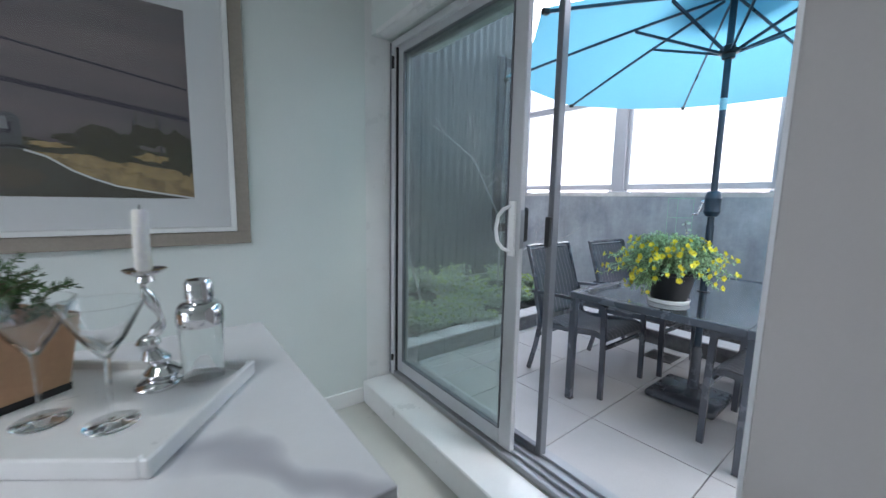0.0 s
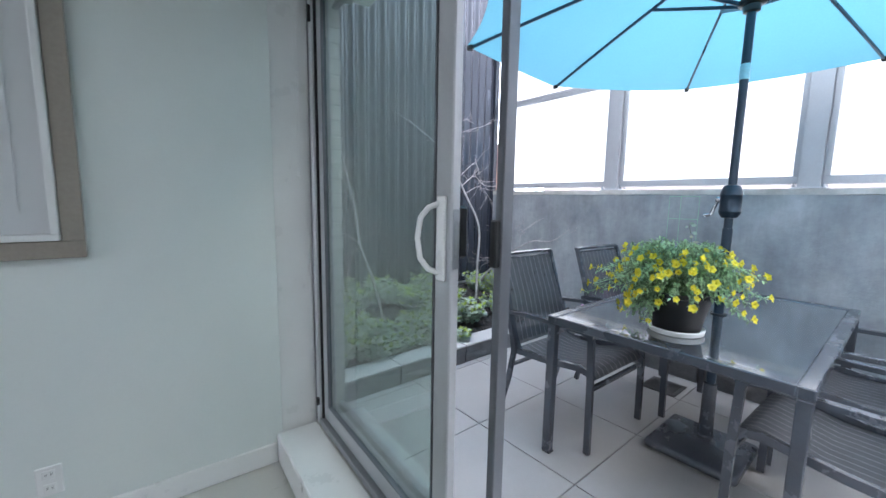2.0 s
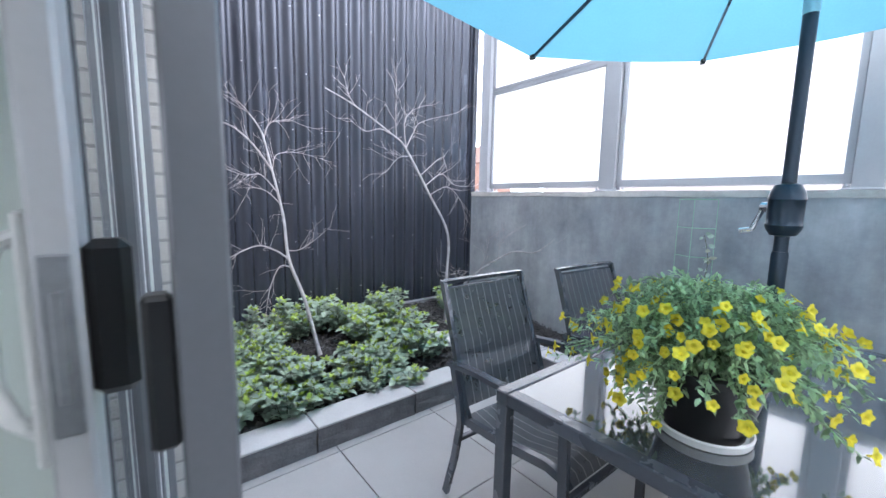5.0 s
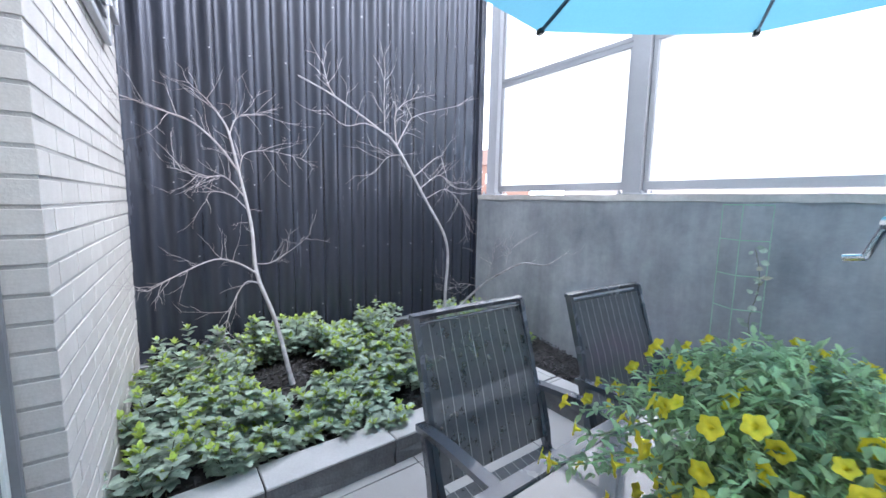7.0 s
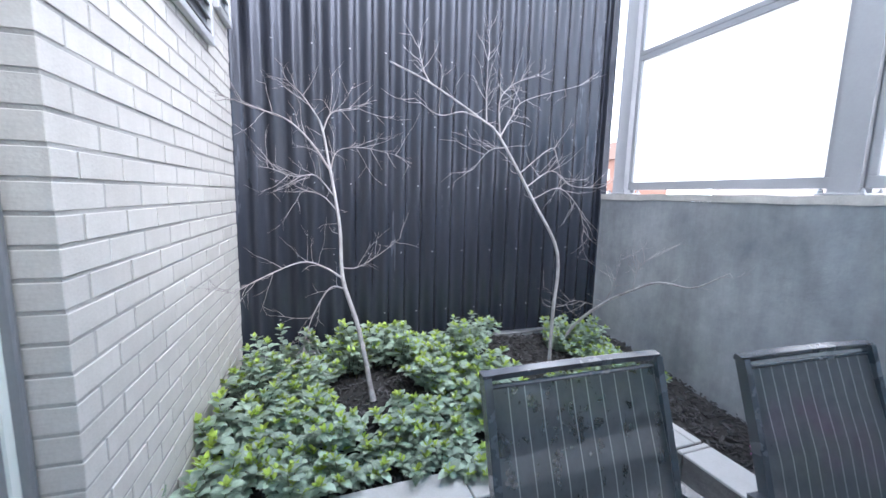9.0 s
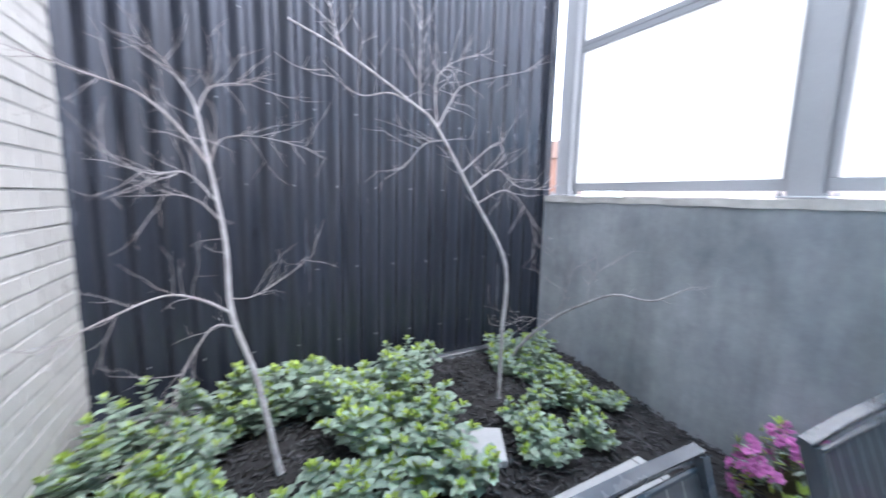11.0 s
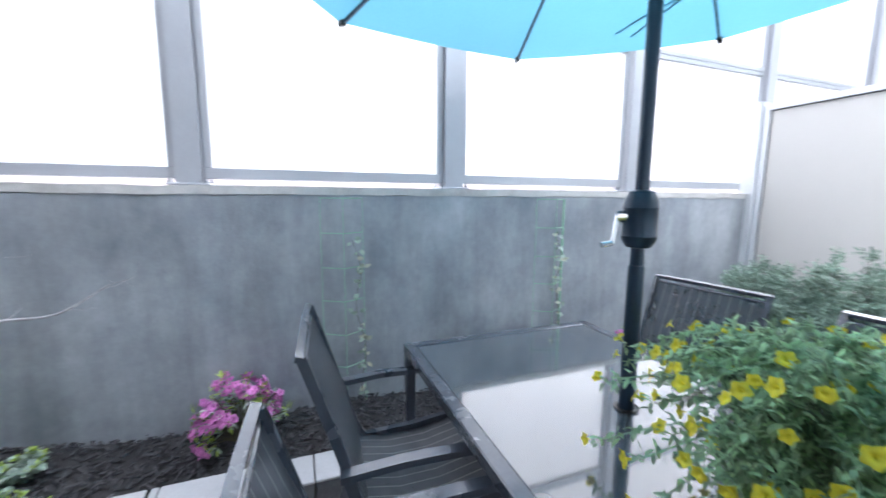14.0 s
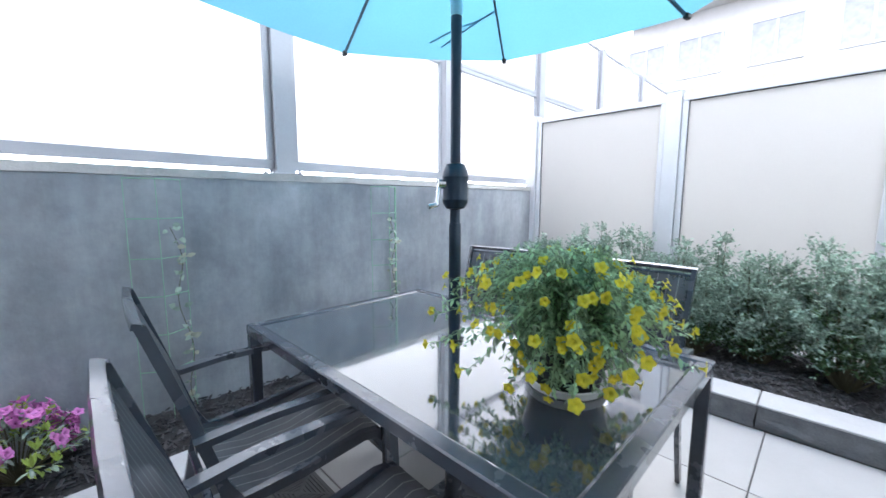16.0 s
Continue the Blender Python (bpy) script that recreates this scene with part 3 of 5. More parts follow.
soil("mulch_bed", "dark bark mulch of the shrub bed", 2.9, 5.8, 2.97, 4.27, bed_n, 5200, 1)
soil("mulch_bed", "dark bark mulch along the concrete wall", 5.25, 5.8, -1.5, 2.98, lambda x, y: 0.1 + 0.02 * math.sin(y * 4), 3600, 2)
soil("mulch_bed", "dark bark mulch under the hedge", 2.92, 5.33, -1.5, -0.54, lambda x, y: 0.1 + 0.02 * math.sin(x * 4), 3800, 3)
part("kerb", soft(boxes((2.95, 5.7, -1.47, -1.38, 0.0, 0.15)), 0.006), CAPSTONE, None, "pale concrete kerb under the privacy divider", 30, "structure")
p = thing("stepping_stone", "square grey paver lying in the mulch", "paver", 4.563, 3.355, 0.172, -30)
part("slab", soft(boxes((-0.125, 0.125, -0.13, 0.12, 0, 0.04)), 0.004), CAPSTONE, p)


# ---- drain ----
def drain():
    t = thing("floor_drain", "square cast-iron drain grate set in the pavers", "drain grate", 4.828, 1.67, 0.001, 0)
    iron = mat("cast_iron", (0.12, 0.12, 0.125), 0.5, 0.6, bump=0.3)
    s = 0.11
    # Thin black sheet in place of the shaded pit below the grate.
    part("pit_shade", boxes((-s + 0.015, s - 0.015, -s + 0.015, s - 0.015, 0.0, 0.002)), BLACK, t)
    part("rim", soft(boxes((-s, s, -s, -s + 0.018, 0, 0.008), (-s, s, s - 0.018, s, 0, 0.008), (-s, -s + 0.018, -s + 0.018, s - 0.018, 0, 0.008), (s - 0.018, s, -s + 0.018, s - 0.018, 0, 0.008)), 0.002), iron, t)
    d = bar(bmesh.new(), [(-s + 0.01, -s + 0.01, 0.004), (s - 0.01, s - 0.01, 0.004)], 0.012, 0.007)
    bar(d, [(-s + 0.01, s - 0.01, 0.0045), (s - 0.01, -s + 0.01, 0.0045)], 0.012, 0.007)
    part("cross", d, iron, t)
    for k in range(4):
        for i in range(1, 7):
            r = s * i / 7.5
            c = part("slat", boxes((-r + 0.004, r - 0.004, -r - 0.0045, -r + 0.0045, 0.001, 0.007)), iron, t)
            c.matrix_basis = pose(0, 0, 0, 0, 0, 90 * k)
drain()


# ---- table ----
STEEL = mat("charcoal_powder_coated_steel", (0.082, 0.092, 0.115), 0.26, 0.2, coat=0.75, spot=0.05, grain=0.05, bump=0.05, bump_scale=400)
SMOKED = mat("smoked_glass", (0.065, 0.076, 0.09), 0.03, 0, spot=0.02, grain=0.0, bump=0, rough_var=0.015, spec=1.0, coat=1.0)
SMOKED.node_tree.nodes["Principled BSDF"].inputs["Coat IOR"].default_value = 1.7


def dining_table():
    x0, x1, y0, y1, h = 3.563, 5.035, 0.807, 1.774, 0.722
    t = thing("dining_table", "charcoal steel garden table with a smoked glass top", "table", (x0 + x1) / 2, (y0 + y1) / 2, 0)
    a, b = (x1 - x0) / 2, (y1 - y0) / 2
    for dims in ((-a, a, -b, -b + 0.045), (-a, a, b - 0.045, b), (-a, -a + 0.045, -b + 0.045, b - 0.045), (a - 0.045, a, -b + 0.045, b - 0.045)):
        part("apron", soft(boxes((*dims, h - 0.042, h)), 0.004), STEEL, t)
    part("tabletop", soft(boxes((-a + 0.047, a - 0.047, -b + 0.047, b - 0.047, h - 0.012, h - 0.004)), 0.002), SMOKED, t, "dark smoked glass sheet").visible_shadow = False
    for sx in (-1, 1):
        for sy in (-1, 1):
            part("leg", soft(boxes((sx * (a - 0.022) - 0.021, sx * (a - 0.022) + 0.021, sy * (b - 0.022) - 0.021, sy * (b - 0.022) + 0.021, 0.006, h - 0.0425)), 0.004), STEEL, t)
            part("foot", boxes((sx * (a - 0.025) - 0.02, sx * (a - 0.025) + 0.02, sy * (b - 0.025) - 0.02, sy * (b - 0.025) + 0.02, 0, 0.006)), BLACK, t)
    part("umbrella_ring", lathe(bmesh.new(), [(0.026, 0), (0.036, 0), (0.036, 0.006), (0.026, 0.006), (0.026, 0)], 24, (4.312 - (x0 + x1) / 2, 1.266 - (y0 + y1) / 2, h - 0.004), False), BLACK, t, "black plastic collar")
dining_table()


# ---- sling chairs ----
def sling_mat():
    m = thin_mat("dark_woven_sling", (0.13, 0.14, 0.16), 0.35, 0.45, clear=0.3)
    n, l = m.node_tree.nodes, m.node_tree.links
    co, sep, mod, gt, mx = (n.new(k) for k in ("ShaderNodeTexCoord", "ShaderNodeSeparateXYZ", "ShaderNodeMath", "ShaderNodeMath", "ShaderNodeMix"))
    l.new(co.outputs["Object"], sep.inputs[0])
    mod.operation, mod.inputs[1].default_value = "PINGPONG", 0.0215
    gt.operation, gt.inputs[1].default_value = "GREATER_THAN", 0.0199
    l.new(sep.outputs[0], mod.inputs[0])
    l.new(mod.outputs[0], gt.inputs[0])
    mx.data_type = "RGBA"
    b = n["Principled BSDF"]
    old = b.inputs["Base Color"].links[0].from_socket
    l.new(gt.outputs[0], mx.inputs["Factor"])
    l.new(old, mx.inputs["A"])
    mx.inputs["B"].default_value = (0.5, 0.51, 0.54, 1)
    l.new(mx.outputs["Result"], b.inputs["Base Color"])
    return m


SLING = sling_mat()


def sheet(bm, rows, thick=0.003):
    """A thin sheet from rows of (y, z) with half width; its depth goes along the row's normal."""
    pts = [(Vector((0, y, z)), w) for y, z, w in rows]
    rings = []
    for i, (p, w) in enumerate(pts):
        d = (pts[min(i + 1, len(pts) - 1)][0] - pts[max(i - 1, 0)][0]).normalized()
        nn = Vector((0, -d.z, d.y)) * thick / 2
        rings.append([bm.verts.new(p + Vector((sx * w, 0, 0)) + nn * s) for sx, s in ((-1, 1), (1, 1), (1, -1), (-1, -1))])
    for a, b in zip(rings, rings[1:]):
        for k in range(4):
            bm.faces.new((a[k], a[(k + 1) % 4], b[(k + 1) % 4], b[k]))
    bm.faces.new(rings[0][::-1])
    bm.faces.new(rings[-1])
    return bm


def sling_chair(x, y, rz):
    t = thing("patio_chair", "dark grey metal garden chair with a striped woven sling", "chair", x, y, 0, rz, "chairs round the table")
    hw = 0.258
    for s in (-1, 1):
        stile = bar(bmesh.new(), [(s * (hw - 0.012), -0.16, 0.37), (s * (hw - 0.012), -0.21, 0.46), (s * (hw - 0.012), -0.285, 0.71), (s * (hw - 0.01), -0.36, 0.943)], 0.02, 0.026, (0, 1, 0.2))
        part("back_frame", soft(stile, 0.004), STEEL, t)
        rail = bar(bmesh.new(), [(s * (hw - 0.012), -0.2, 0.385), (s * (hw - 0.012), 0.0, 0.395), (s * (hw - 0.012), 0.22, 0.425), (s * (hw - 0.012), 0.28, 0.415), (s * (hw - 0.012), 0.305, 0.385)], 0.024, 0.034)
        part("seat_frame", soft(rail, 0.004), STEEL, t)
        leg = bar(bmesh.new(), [(s * (hw + 0.01), -0.29, 0.004), (s * (hw + 0.01), -0.235, 0.2), (s * (hw + 0.01), -0.2, 0.38), (s * (hw + 0.01), -0.212, 0.46), (s * (hw + 0.01), -0.258, 0.62)], 0.019, 0.03, (0, 1, 0.3))
        part("leg", soft(leg, 0.004), STEEL, t)
        fleg = bar(bmesh.new(), [(s * (hw + 0.012), 0.31, 0.004), (s * (hw + 0.012), 0.305, 0.35), (s * (hw + 0.012), 0.295, 0.615)], 0.02, 0.032, (0, 1, 0.05))
        part("leg", soft(fleg, 0.004), STEEL, t)
        arm = bar(bmesh.new(), [(s * (hw + 0.012), -0.275, 0.615), (s * (hw + 0.016), -0.1, 0.632), (s * (hw + 0.014), 0.24, 0.632), (s * (hw + 0.012), 0.312, 0.618)], 0.038, 0.02)
        part("armrest", soft(arm, 0.005), STEEL, t)
    part("top_rail", soft(bar(bmesh.new(), [(-hw, -0.366, 0.945), (-0.1, -0.37, 0.946), (0.1, -0.37, 0.946), (hw, -0.366, 0.945)], 0.021, 0.016, (0, 0.25, 1)), 0.005), STEEL, t)
    part("sling_rod", tube(bmesh.new(), [(-hw + 0.02, -0.357, 0.921), (hw - 0.02, -0.357, 0.921)], 0.006, 8), STEEL, t)
    part("stretcher", soft(boxes((-hw - 0.002, hw + 0.002, 0.29, 0.314, 0.33, 0.355)), 0.004), STEEL, t)
    part("stretcher", soft(boxes((-hw - 0.002, hw + 0.002, -0.232, -0.208, 0.28, 0.3)), 0.004), STEEL, t)
    back = sheet(bmesh.new(), [(-0.195, 0.44, hw - 0.022), (-0.228, 0.55, hw - 0.022), (-0.272, 0.7, hw - 0.022), (-0.318, 0.815, hw - 0.022), (-0.357, 0.923, hw - 0.022)])
    part("backrest", back, SLING, t, "dark see-through woven sling with pale stripes", 60)
    seat = sheet(bmesh.new(), [(-0.19, 0.405, hw - 0.022), (-0.08, 0.385, hw - 0.022), (0.06, 0.39, hw - 0.022), (0.18, 0.418, hw - 0.022), (0.25, 0.432, hw - 0.022), (0.295, 0.418, hw - 0.022), (0.312, 0.39, hw - 0.022)])
    part("seat", seat, SLING, t, "dark woven sling seat with pale stripes", 60)
    return t


chair = sling_chair(3.997, 1.912, 178.7)
for cx, cy, cr in ((4.69, 1.809, 176.2), (3.992, 0.718, -2), (4.668, 0.737, 7)):
    copy_thing(chair, pose(cx, cy, 0, 0, 0, cr))


# ---- umbrella ----
CANOPY = thin_mat("turquoise_canopy_cloth", (0.135, 0.38, 0.5), 0.4, 0.8, grain=0.03, scale=4, spot=0.02)
NAVY = mat("blue_black_steel", (0.03, 0.05, 0.075), 0.3, 0.4, spot=0.04, bump=0.02)


def umbrella():
    t = thing("patio_umbrella", "large turquoise garden umbrella, open, on a dark crank pole", "umbrella", 4.312, 1.266, 0)
    R, z_tip, z_top, ph = 1.375, 2.175, 2.54, 29.5
    tips = [Vector((R * math.cos(radians(ph + 45 * k)), R * math.sin(radians(ph + 45 * k)), z_tip)) for k in range(8)]
    top = Vector((0, 0, z_top))

    def rib_at(k, s):
        p = top.lerp(tips[k % 8], s)
        return p + Vector((0, 0, 0.012 * math.sin(math.pi * s)))
    bm = bmesh.new()
    N, W = 10, 8
    for k in range(8):
        rows = []
        for i in range(N + 1):
            s = 0.04 + 0.975 * i / N
            a, b = rib_at(k, s), rib_at(k + 1, s)
            row = []
            for j in range(W + 1):
                u = j / W
                q = a.lerp(b, u)
                sag = math.sin(math.pi * u)
                q += Vector((0, 0, 0.018)) - Vector((q.x, q.y, 0)) * 0.035 * sag * s - Vector((0, 0, 0.03 * sag * s * s))
                row.append(bm.verts.new(q))
            rows.append(row)
        for r0, r1 in zip(rows, rows[1:]):
            for j in range(W):
                bm.faces.new((r0[j], r1[j], r1[j + 1], r0[j + 1]))
    bmesh.ops.remove_doubles(bm, verts=bm.verts, dist=0.0005)
    part("canopy", bm, CANOPY, t, "taut turquoise cloth canopy", 25)
    vent = bmesh.new()
    rings = [[vent.verts.new((r * math.cos(a), r * math.sin(a), z_top + z)) for a in (radians(ph + 22.5 * k) for k in range(16))] for r, z in ((0.02, 0.13), (0.18, 0.09), (0.36, 0.02))]
    for a, b in zip(rings, rings[1:]):
        for k in range(16):
            vent.faces.new((a[k], b[k], b[(k + 1) % 16], a[(k + 1) % 16]))
    part("vent", vent, CANOPY, t, "small turquoise vent cap", 25)
    part("pole", lathe(bmesh.new(), [(0.019, 0.1), (0.019, 1.9), (0.019, 2.72)], 20), NAVY, t, "dark blue-black steel pole")
    part("lower_sleeve", lathe(bmesh.new(), [(0.021, 0.35), (0.0225, 0.36), (0.0225, 1.15), (0.021, 1.16)], 20), NAVY, t)
    part("blue_band", lathe(bmesh.new(), [(0.0195, 1.87), (0.0205, 1.872), (0.0205, 1.94), (0.0195, 1.942)], 20), mat("pale_blue_film", (0.35, 0.72, 0.85), 0.4), t, "pale blue band on the pole")
    part("runner", lathe(bmesh.new(), [(0.021, 2.17), (0.034, 2.175), (0.036, 2.2), (0.055, 2.205), (0.055, 2.225), (0.036, 2.23), (0.033, 2.25), (0.021, 2.255)], 24), BLACK, t, "black plastic runner hub")
    part("crown_hub", lathe(bmesh.new(), [(0.021, 2.56), (0.05, 2.565), (0.05, 2.61), (0.03, 2.66), (0.02, 2.72)], 24), BLACK, t)
    for k in range(8):
        pts = [rib_at(k, s) for s in (0.04, 0.2, 0.4, 0.6, 0.8, 0.985)]
        rib = part("rib", bar(bmesh.new(), pts, 0.01, 0.016), NAVY, t)
        j = rib_at(k, 0.385)
        d = Vector((tips[k].x, tips[k].y, 0)).normalized()
        part("strut", bar(bmesh.new(), [d * 0.05 + Vector((0, 0, 2.215)), j - Vector((0, 0, 0.012))], 0.011, 0.016), NAVY, rib)
        e = tips[k]
        part("rib_end", boxes((-0.02, 0.02, -0.014, 0.014, -0.012, 0.016), bev=0.005, m=Matrix.Translation(e) @ pose(0, 0, 0, 0, 0, ph + 45 * k)), BLACK, rib)
    tie = bar(bmesh.new(), curve_pts([(0.46, -0.84, 2.325), (0.56, -0.8, 2.28), (0.7, -0.73, 2.245), (0.84, -0.66, 2.19)], 3), 0.014, 0.003)
    bar(tie, curve_pts([(0.56, -0.8, 2.279), (0.68, -0.75, 2.22), (0.78, -0.7, 2.16)], 3), 0.014, 0.003)
    part("tie_strap", tie, CANOPY, t, "turquoise tie strap hanging loose")
    box_ = part("crank_box", lathe(bmesh.new(), [(0.022, 1.21), (0.034, 1.213), (0.045, 1.232), (0.048, 1.245), (0.046, 1.25), (0.046, 1.32), (0.048, 1.325), (0.045, 1.345), (0.034, 1.37), (0.022, 1.375)], 28), NAVY, t, "dark rounded crank housing")
    ch = bmesh.new()
    m = pose(0, 0, 1.3, 0, 0, 68)
    for a, b, r in (((0.04, 0, 0), (0.068, 0, 0), 0.017), ((0.062, 0, 0.004), (0.082, 0.02, -0.075), 0.008), ((0.08, 0.019, -0.074), (0.115, 0.026, -0.08), 0.0085)):
        tube(ch, [m @ Vector(a), m @ Vector(b)], r, 10)
    part("crank_handle", ch, mat("bright_chrome", (0.75, 0.77, 0.8), 0.2, 1.0, bump=0), box_, "bright metal crank handle")


umbrella()


def umbrella_base():
    t = thing("umbrella_base", "heavy dark square umbrella base under the table", "umbrella base", 4.222, 1.258, 0, 0)
    bm = bmesh.new()
    box(bm, -0.205, 0.205, -0.205, 0.205, 0.004, 0.052, 0.022, None, 3)
    part("plate", bm, STEEL, t)
    part("socket", lathe(bmesh.new(), [(0.04, 0.05), (0.034, 0.06), (0.031, 0.34), (0.024, 0.342)], 20, (0.09, 0.008, 0)), STEEL, t)
    k = bmesh.new()
    tube(k, [(0.12, 0.008, 0.27), (0.145, 0.008, 0.27)], [0.006, 0.006], 8)
    tube(k, [(0.145, 0.008, 0.27), (0.162, 0.008, 0.27)], [0.018, 0.018], 12)
    part("knob", k, BLACK, t, "black tightening knob")
umbrella_base()

# ---- foliage materials ----
LEAF = thin_mat("shrub_leaf", (0.41, 0.52, 0.43), 0.25, 0.3, island=0.35, scale=30, grain=0.1)
LIME = thin_mat("young_shrub_leaf", (0.46, 0.61, 0.13), 0.35, 0.45, island=0.25, scale=30, grain=0.1)
STEM = mat("green_brown_stem", (0.12, 0.11, 0.06), 0.8, bump=0.2)
BARK = mat("pale_grey_bark", (0.47, 0.46, 0.48), 0.8, tone=(0.27, 0.25, 0.26), scale=18, grain=0.15, bump=0.6, bump_scale=80)
TWIG = mat("grey_brown_twig", (0.42, 0.4, 0.42), 0.8, tone=(0.28, 0.24, 0.24), scale=9, bump=0.3)
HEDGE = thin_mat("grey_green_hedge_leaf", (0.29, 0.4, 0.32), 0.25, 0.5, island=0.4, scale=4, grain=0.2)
# Inner leaves: deeper green, darkened for the shade inside the bush.
HEDGE_SHADED = thin_mat("shaded_deep_green_hedge_leaf", (0.09, 0.16, 0.07), 0.25, 0.5, island=0.4, scale=6, grain=0.2)


def twigs(bm, rng, p, d, length, r, depth):
    """A crooked twig with finer twigs on it."""
    pts, q = [p], p.copy()
    n = 5
    for i in range(n):
        d = (d + any_way(rng) * 0.22 + Vector((0, 0, 0.04))).normalized()
        q = q + d * length / n
        pts.append(q.copy())
        if depth and i and rng.random() < 0.5:
            twigs(bm, rng, q, (d + any_way(rng) * 0.8).normalized(), length * rng.uniform(0.3, 0.6), r * 0.55, depth - 1)
    tube(bm, pts, [r * (1 - 0.8 * i / n) for i in range(n + 1)], 4)


def bare_tree(name, label, base, trunk, limbs, seed, r0=0.02, shear=(0, 0, 0, 0)):
    """trunk: points above base; limbs: (start along the trunk, points, thickness); shear: shift and lean in x and y."""
    rng = random.Random(seed)

    def lean(p):
        return Vector(p) + Vector((shear[0] + shear[1] * (p[2] - 0.19), shear[2] + shear[3] * (p[2] - 0.19), 0))
    base = (*lean(base)[:2], base[2])
    t = thing(name, label, "tree", *base, group="young bare trees")
    b = Vector(base)
    line = curve_pts([lean(p) - b for p in trunk], 5)
    n = len(line) - 1
    rad = [r0 * (1 - 0.72 * i / n) * (1.35 if i == 0 else 1) for i in range(n + 1)]
    part("trunk", tube(bmesh.new(), line, rad, 9), BARK, t, "slender pale trunk", 60)
    for s, pts, r in limbs:
        start = line[int(s * n)]
        lp = curve_pts([start] + [lean(p) - b for p in pts], 4)
        bm = bmesh.new()
        m = len(lp) - 1
        tube(bm, lp, [0.62 * r * (1 - 0.75 * i / m) for i in range(m + 1)], 6)
        for i in range(2, m + 1):
            d = (lp[i] - lp[i - 1]).normalized()
            for _ in range(2 if i < m else 3):
                if rng.random() < 0.55:
                    twigs(bm, rng, lp[i], (d * 0.8 + any_way(rng) * 0.75).normalized(), rng.uniform(0.1, 0.24), 0.0019, 1)
        part("branch", bm, TWIG, t, "", 60)
    bm = bmesh.new()
    for _ in range(9):
        i = rng.randint(int(n * 0.3), n)
        twigs(bm, rng, line[i], any_way(rng, -0.2, 0.6), rng.uniform(0.06, 0.17), 0.0018, 1)
    part("twig_cluster", bm, TWIG, t, "fine bare twigs", 60, "stuff")


bare_tree("bare_tree", "young bare tree with pale bark in the shrub bed", (3.73, 3.7, 0.19),
          [(3.73, 3.7, 0.19), (3.67, 3.7, 0.584), (3.594, 3.7, 0.875), (3.589, 3.7, 1.18), (3.543, 3.7, 1.545), (3.514, 3.7, 1.735), (3.467, 3.69, 1.83)],
          [(0.35, [(3.49, 3.66, 0.95), (3.375, 3.62, 0.985), (3.2, 3.55, 0.93), (3.07, 3.5, 0.87)], 0.011),
           (0.32, [(3.52, 3.68, 0.83), (3.42, 3.6, 0.7), (3.36, 3.55, 0.52)], 0.008),
           (0.37, [(3.68, 3.72, 0.93), (3.82, 3.74, 1.0), (3.95, 3.75, 1.09)], 0.006),
           (0.66, [(3.45, 3.68, 1.64), (3.33, 3.66, 1.75), (3.19, 3.62, 1.79), (3.05, 3.6, 1.83)], 0.011),
           (0.66, [(3.6, 3.72, 1.6), (3.75, 3.74, 1.63), (3.95, 3.76, 1.6)], 0.006),
           (0.58, [(3.47, 3.68, 1.45), (3.36, 3.66, 1.44), (3.23, 3.62, 1.48)], 0.007),
           (0.54, [(3.5, 3.7, 1.34), (3.4, 3.7, 1.36), (3.36, 3.68, 1.3)], 0.006),
           (0.83, [(3.56, 3.7, 1.8), (3.62, 3.7, 1.84), (3.74, 3.72, 1.86)], 0.008),
           (0.95, [(3.42, 3.7, 1.9), (3.34, 3.7, 1.98)], 0.006)], 5, 0.0145, (-0.025, -0.018, -0.11, 0.22))
bare_tree("bare_tree", "young bare tree leaning over the shrub bed beside a stepping stone", (4.91, 3.65, 0.19),
          [(4.91, 3.65, 0.19), (4.915, 3.65, 0.6), (4.92, 3.65, 1.0), (4.71, 3.65, 1.345), (4.464, 3.65, 1.706), (4.339, 3.65, 1.8), (4.026, 3.65, 1.965), (3.8, 3.64, 2.045)],
          [(0.58, [(4.457, 3.66, 1.91), (4.52, 3.66, 2.0), (4.6, 3.67, 2.05)], 0.008),
           (0.58, [(4.56, 3.68, 1.85), (4.66, 3.7, 1.95), (5.05, 3.72, 2.08)], 0.008),
           (0.7, [(4.361, 3.64, 1.95), (4.36, 3.63, 2.12)], 0.007),
           (0.5, [(4.8, 3.62, 1.66), (4.84, 3.6, 1.6)], 0.007),
           (0.47, [(4.86, 3.68, 1.53), (5.0, 3.66, 1.44), (5.2, 3.64, 1.43)], 0.007),
           (0.43, [(4.88, 3.62, 1.42), (5.02, 3.6, 1.3), (5.06, 3.58, 1.16)], 0.006),
           (0.72, [(4.2, 3.6, 1.82), (4.05, 3.55, 1.78), (3.9, 3.5, 1.84)], 0.007),
           (0.55, [(4.42, 3.7, 1.63), (4.33, 3.72, 1.52)], 0.006),
           (0.86, [(4.0, 3.7, 2.05), (3.97, 3.72, 2.2)], 0.006)], 9, 0.013)
bare_tree("bare_sapling", "low bare sapling bent along the concrete wall", (5.22, 3.98, 0.19),
          [(5.22, 3.98, 0.19), (5.28, 3.86, 0.42), (5.388, 3.7, 0.62), (5.45, 3.52, 0.75), (5.488, 3.35, 0.84), (5.52, 3.15, 0.85), (5.5, 2.95, 0.97)],
          [(0.35, [(5.41, 3.66, 0.75), (5.41, 3.6, 0.95)], 0.005), (0.3, [(5.2, 3.8, 0.62), (5.08, 3.76, 0.6)], 0.004), (0.5, [(5.46, 3.5, 0.9), (5.48, 3.42, 1.0)], 0.004)], 12, 0.0125)


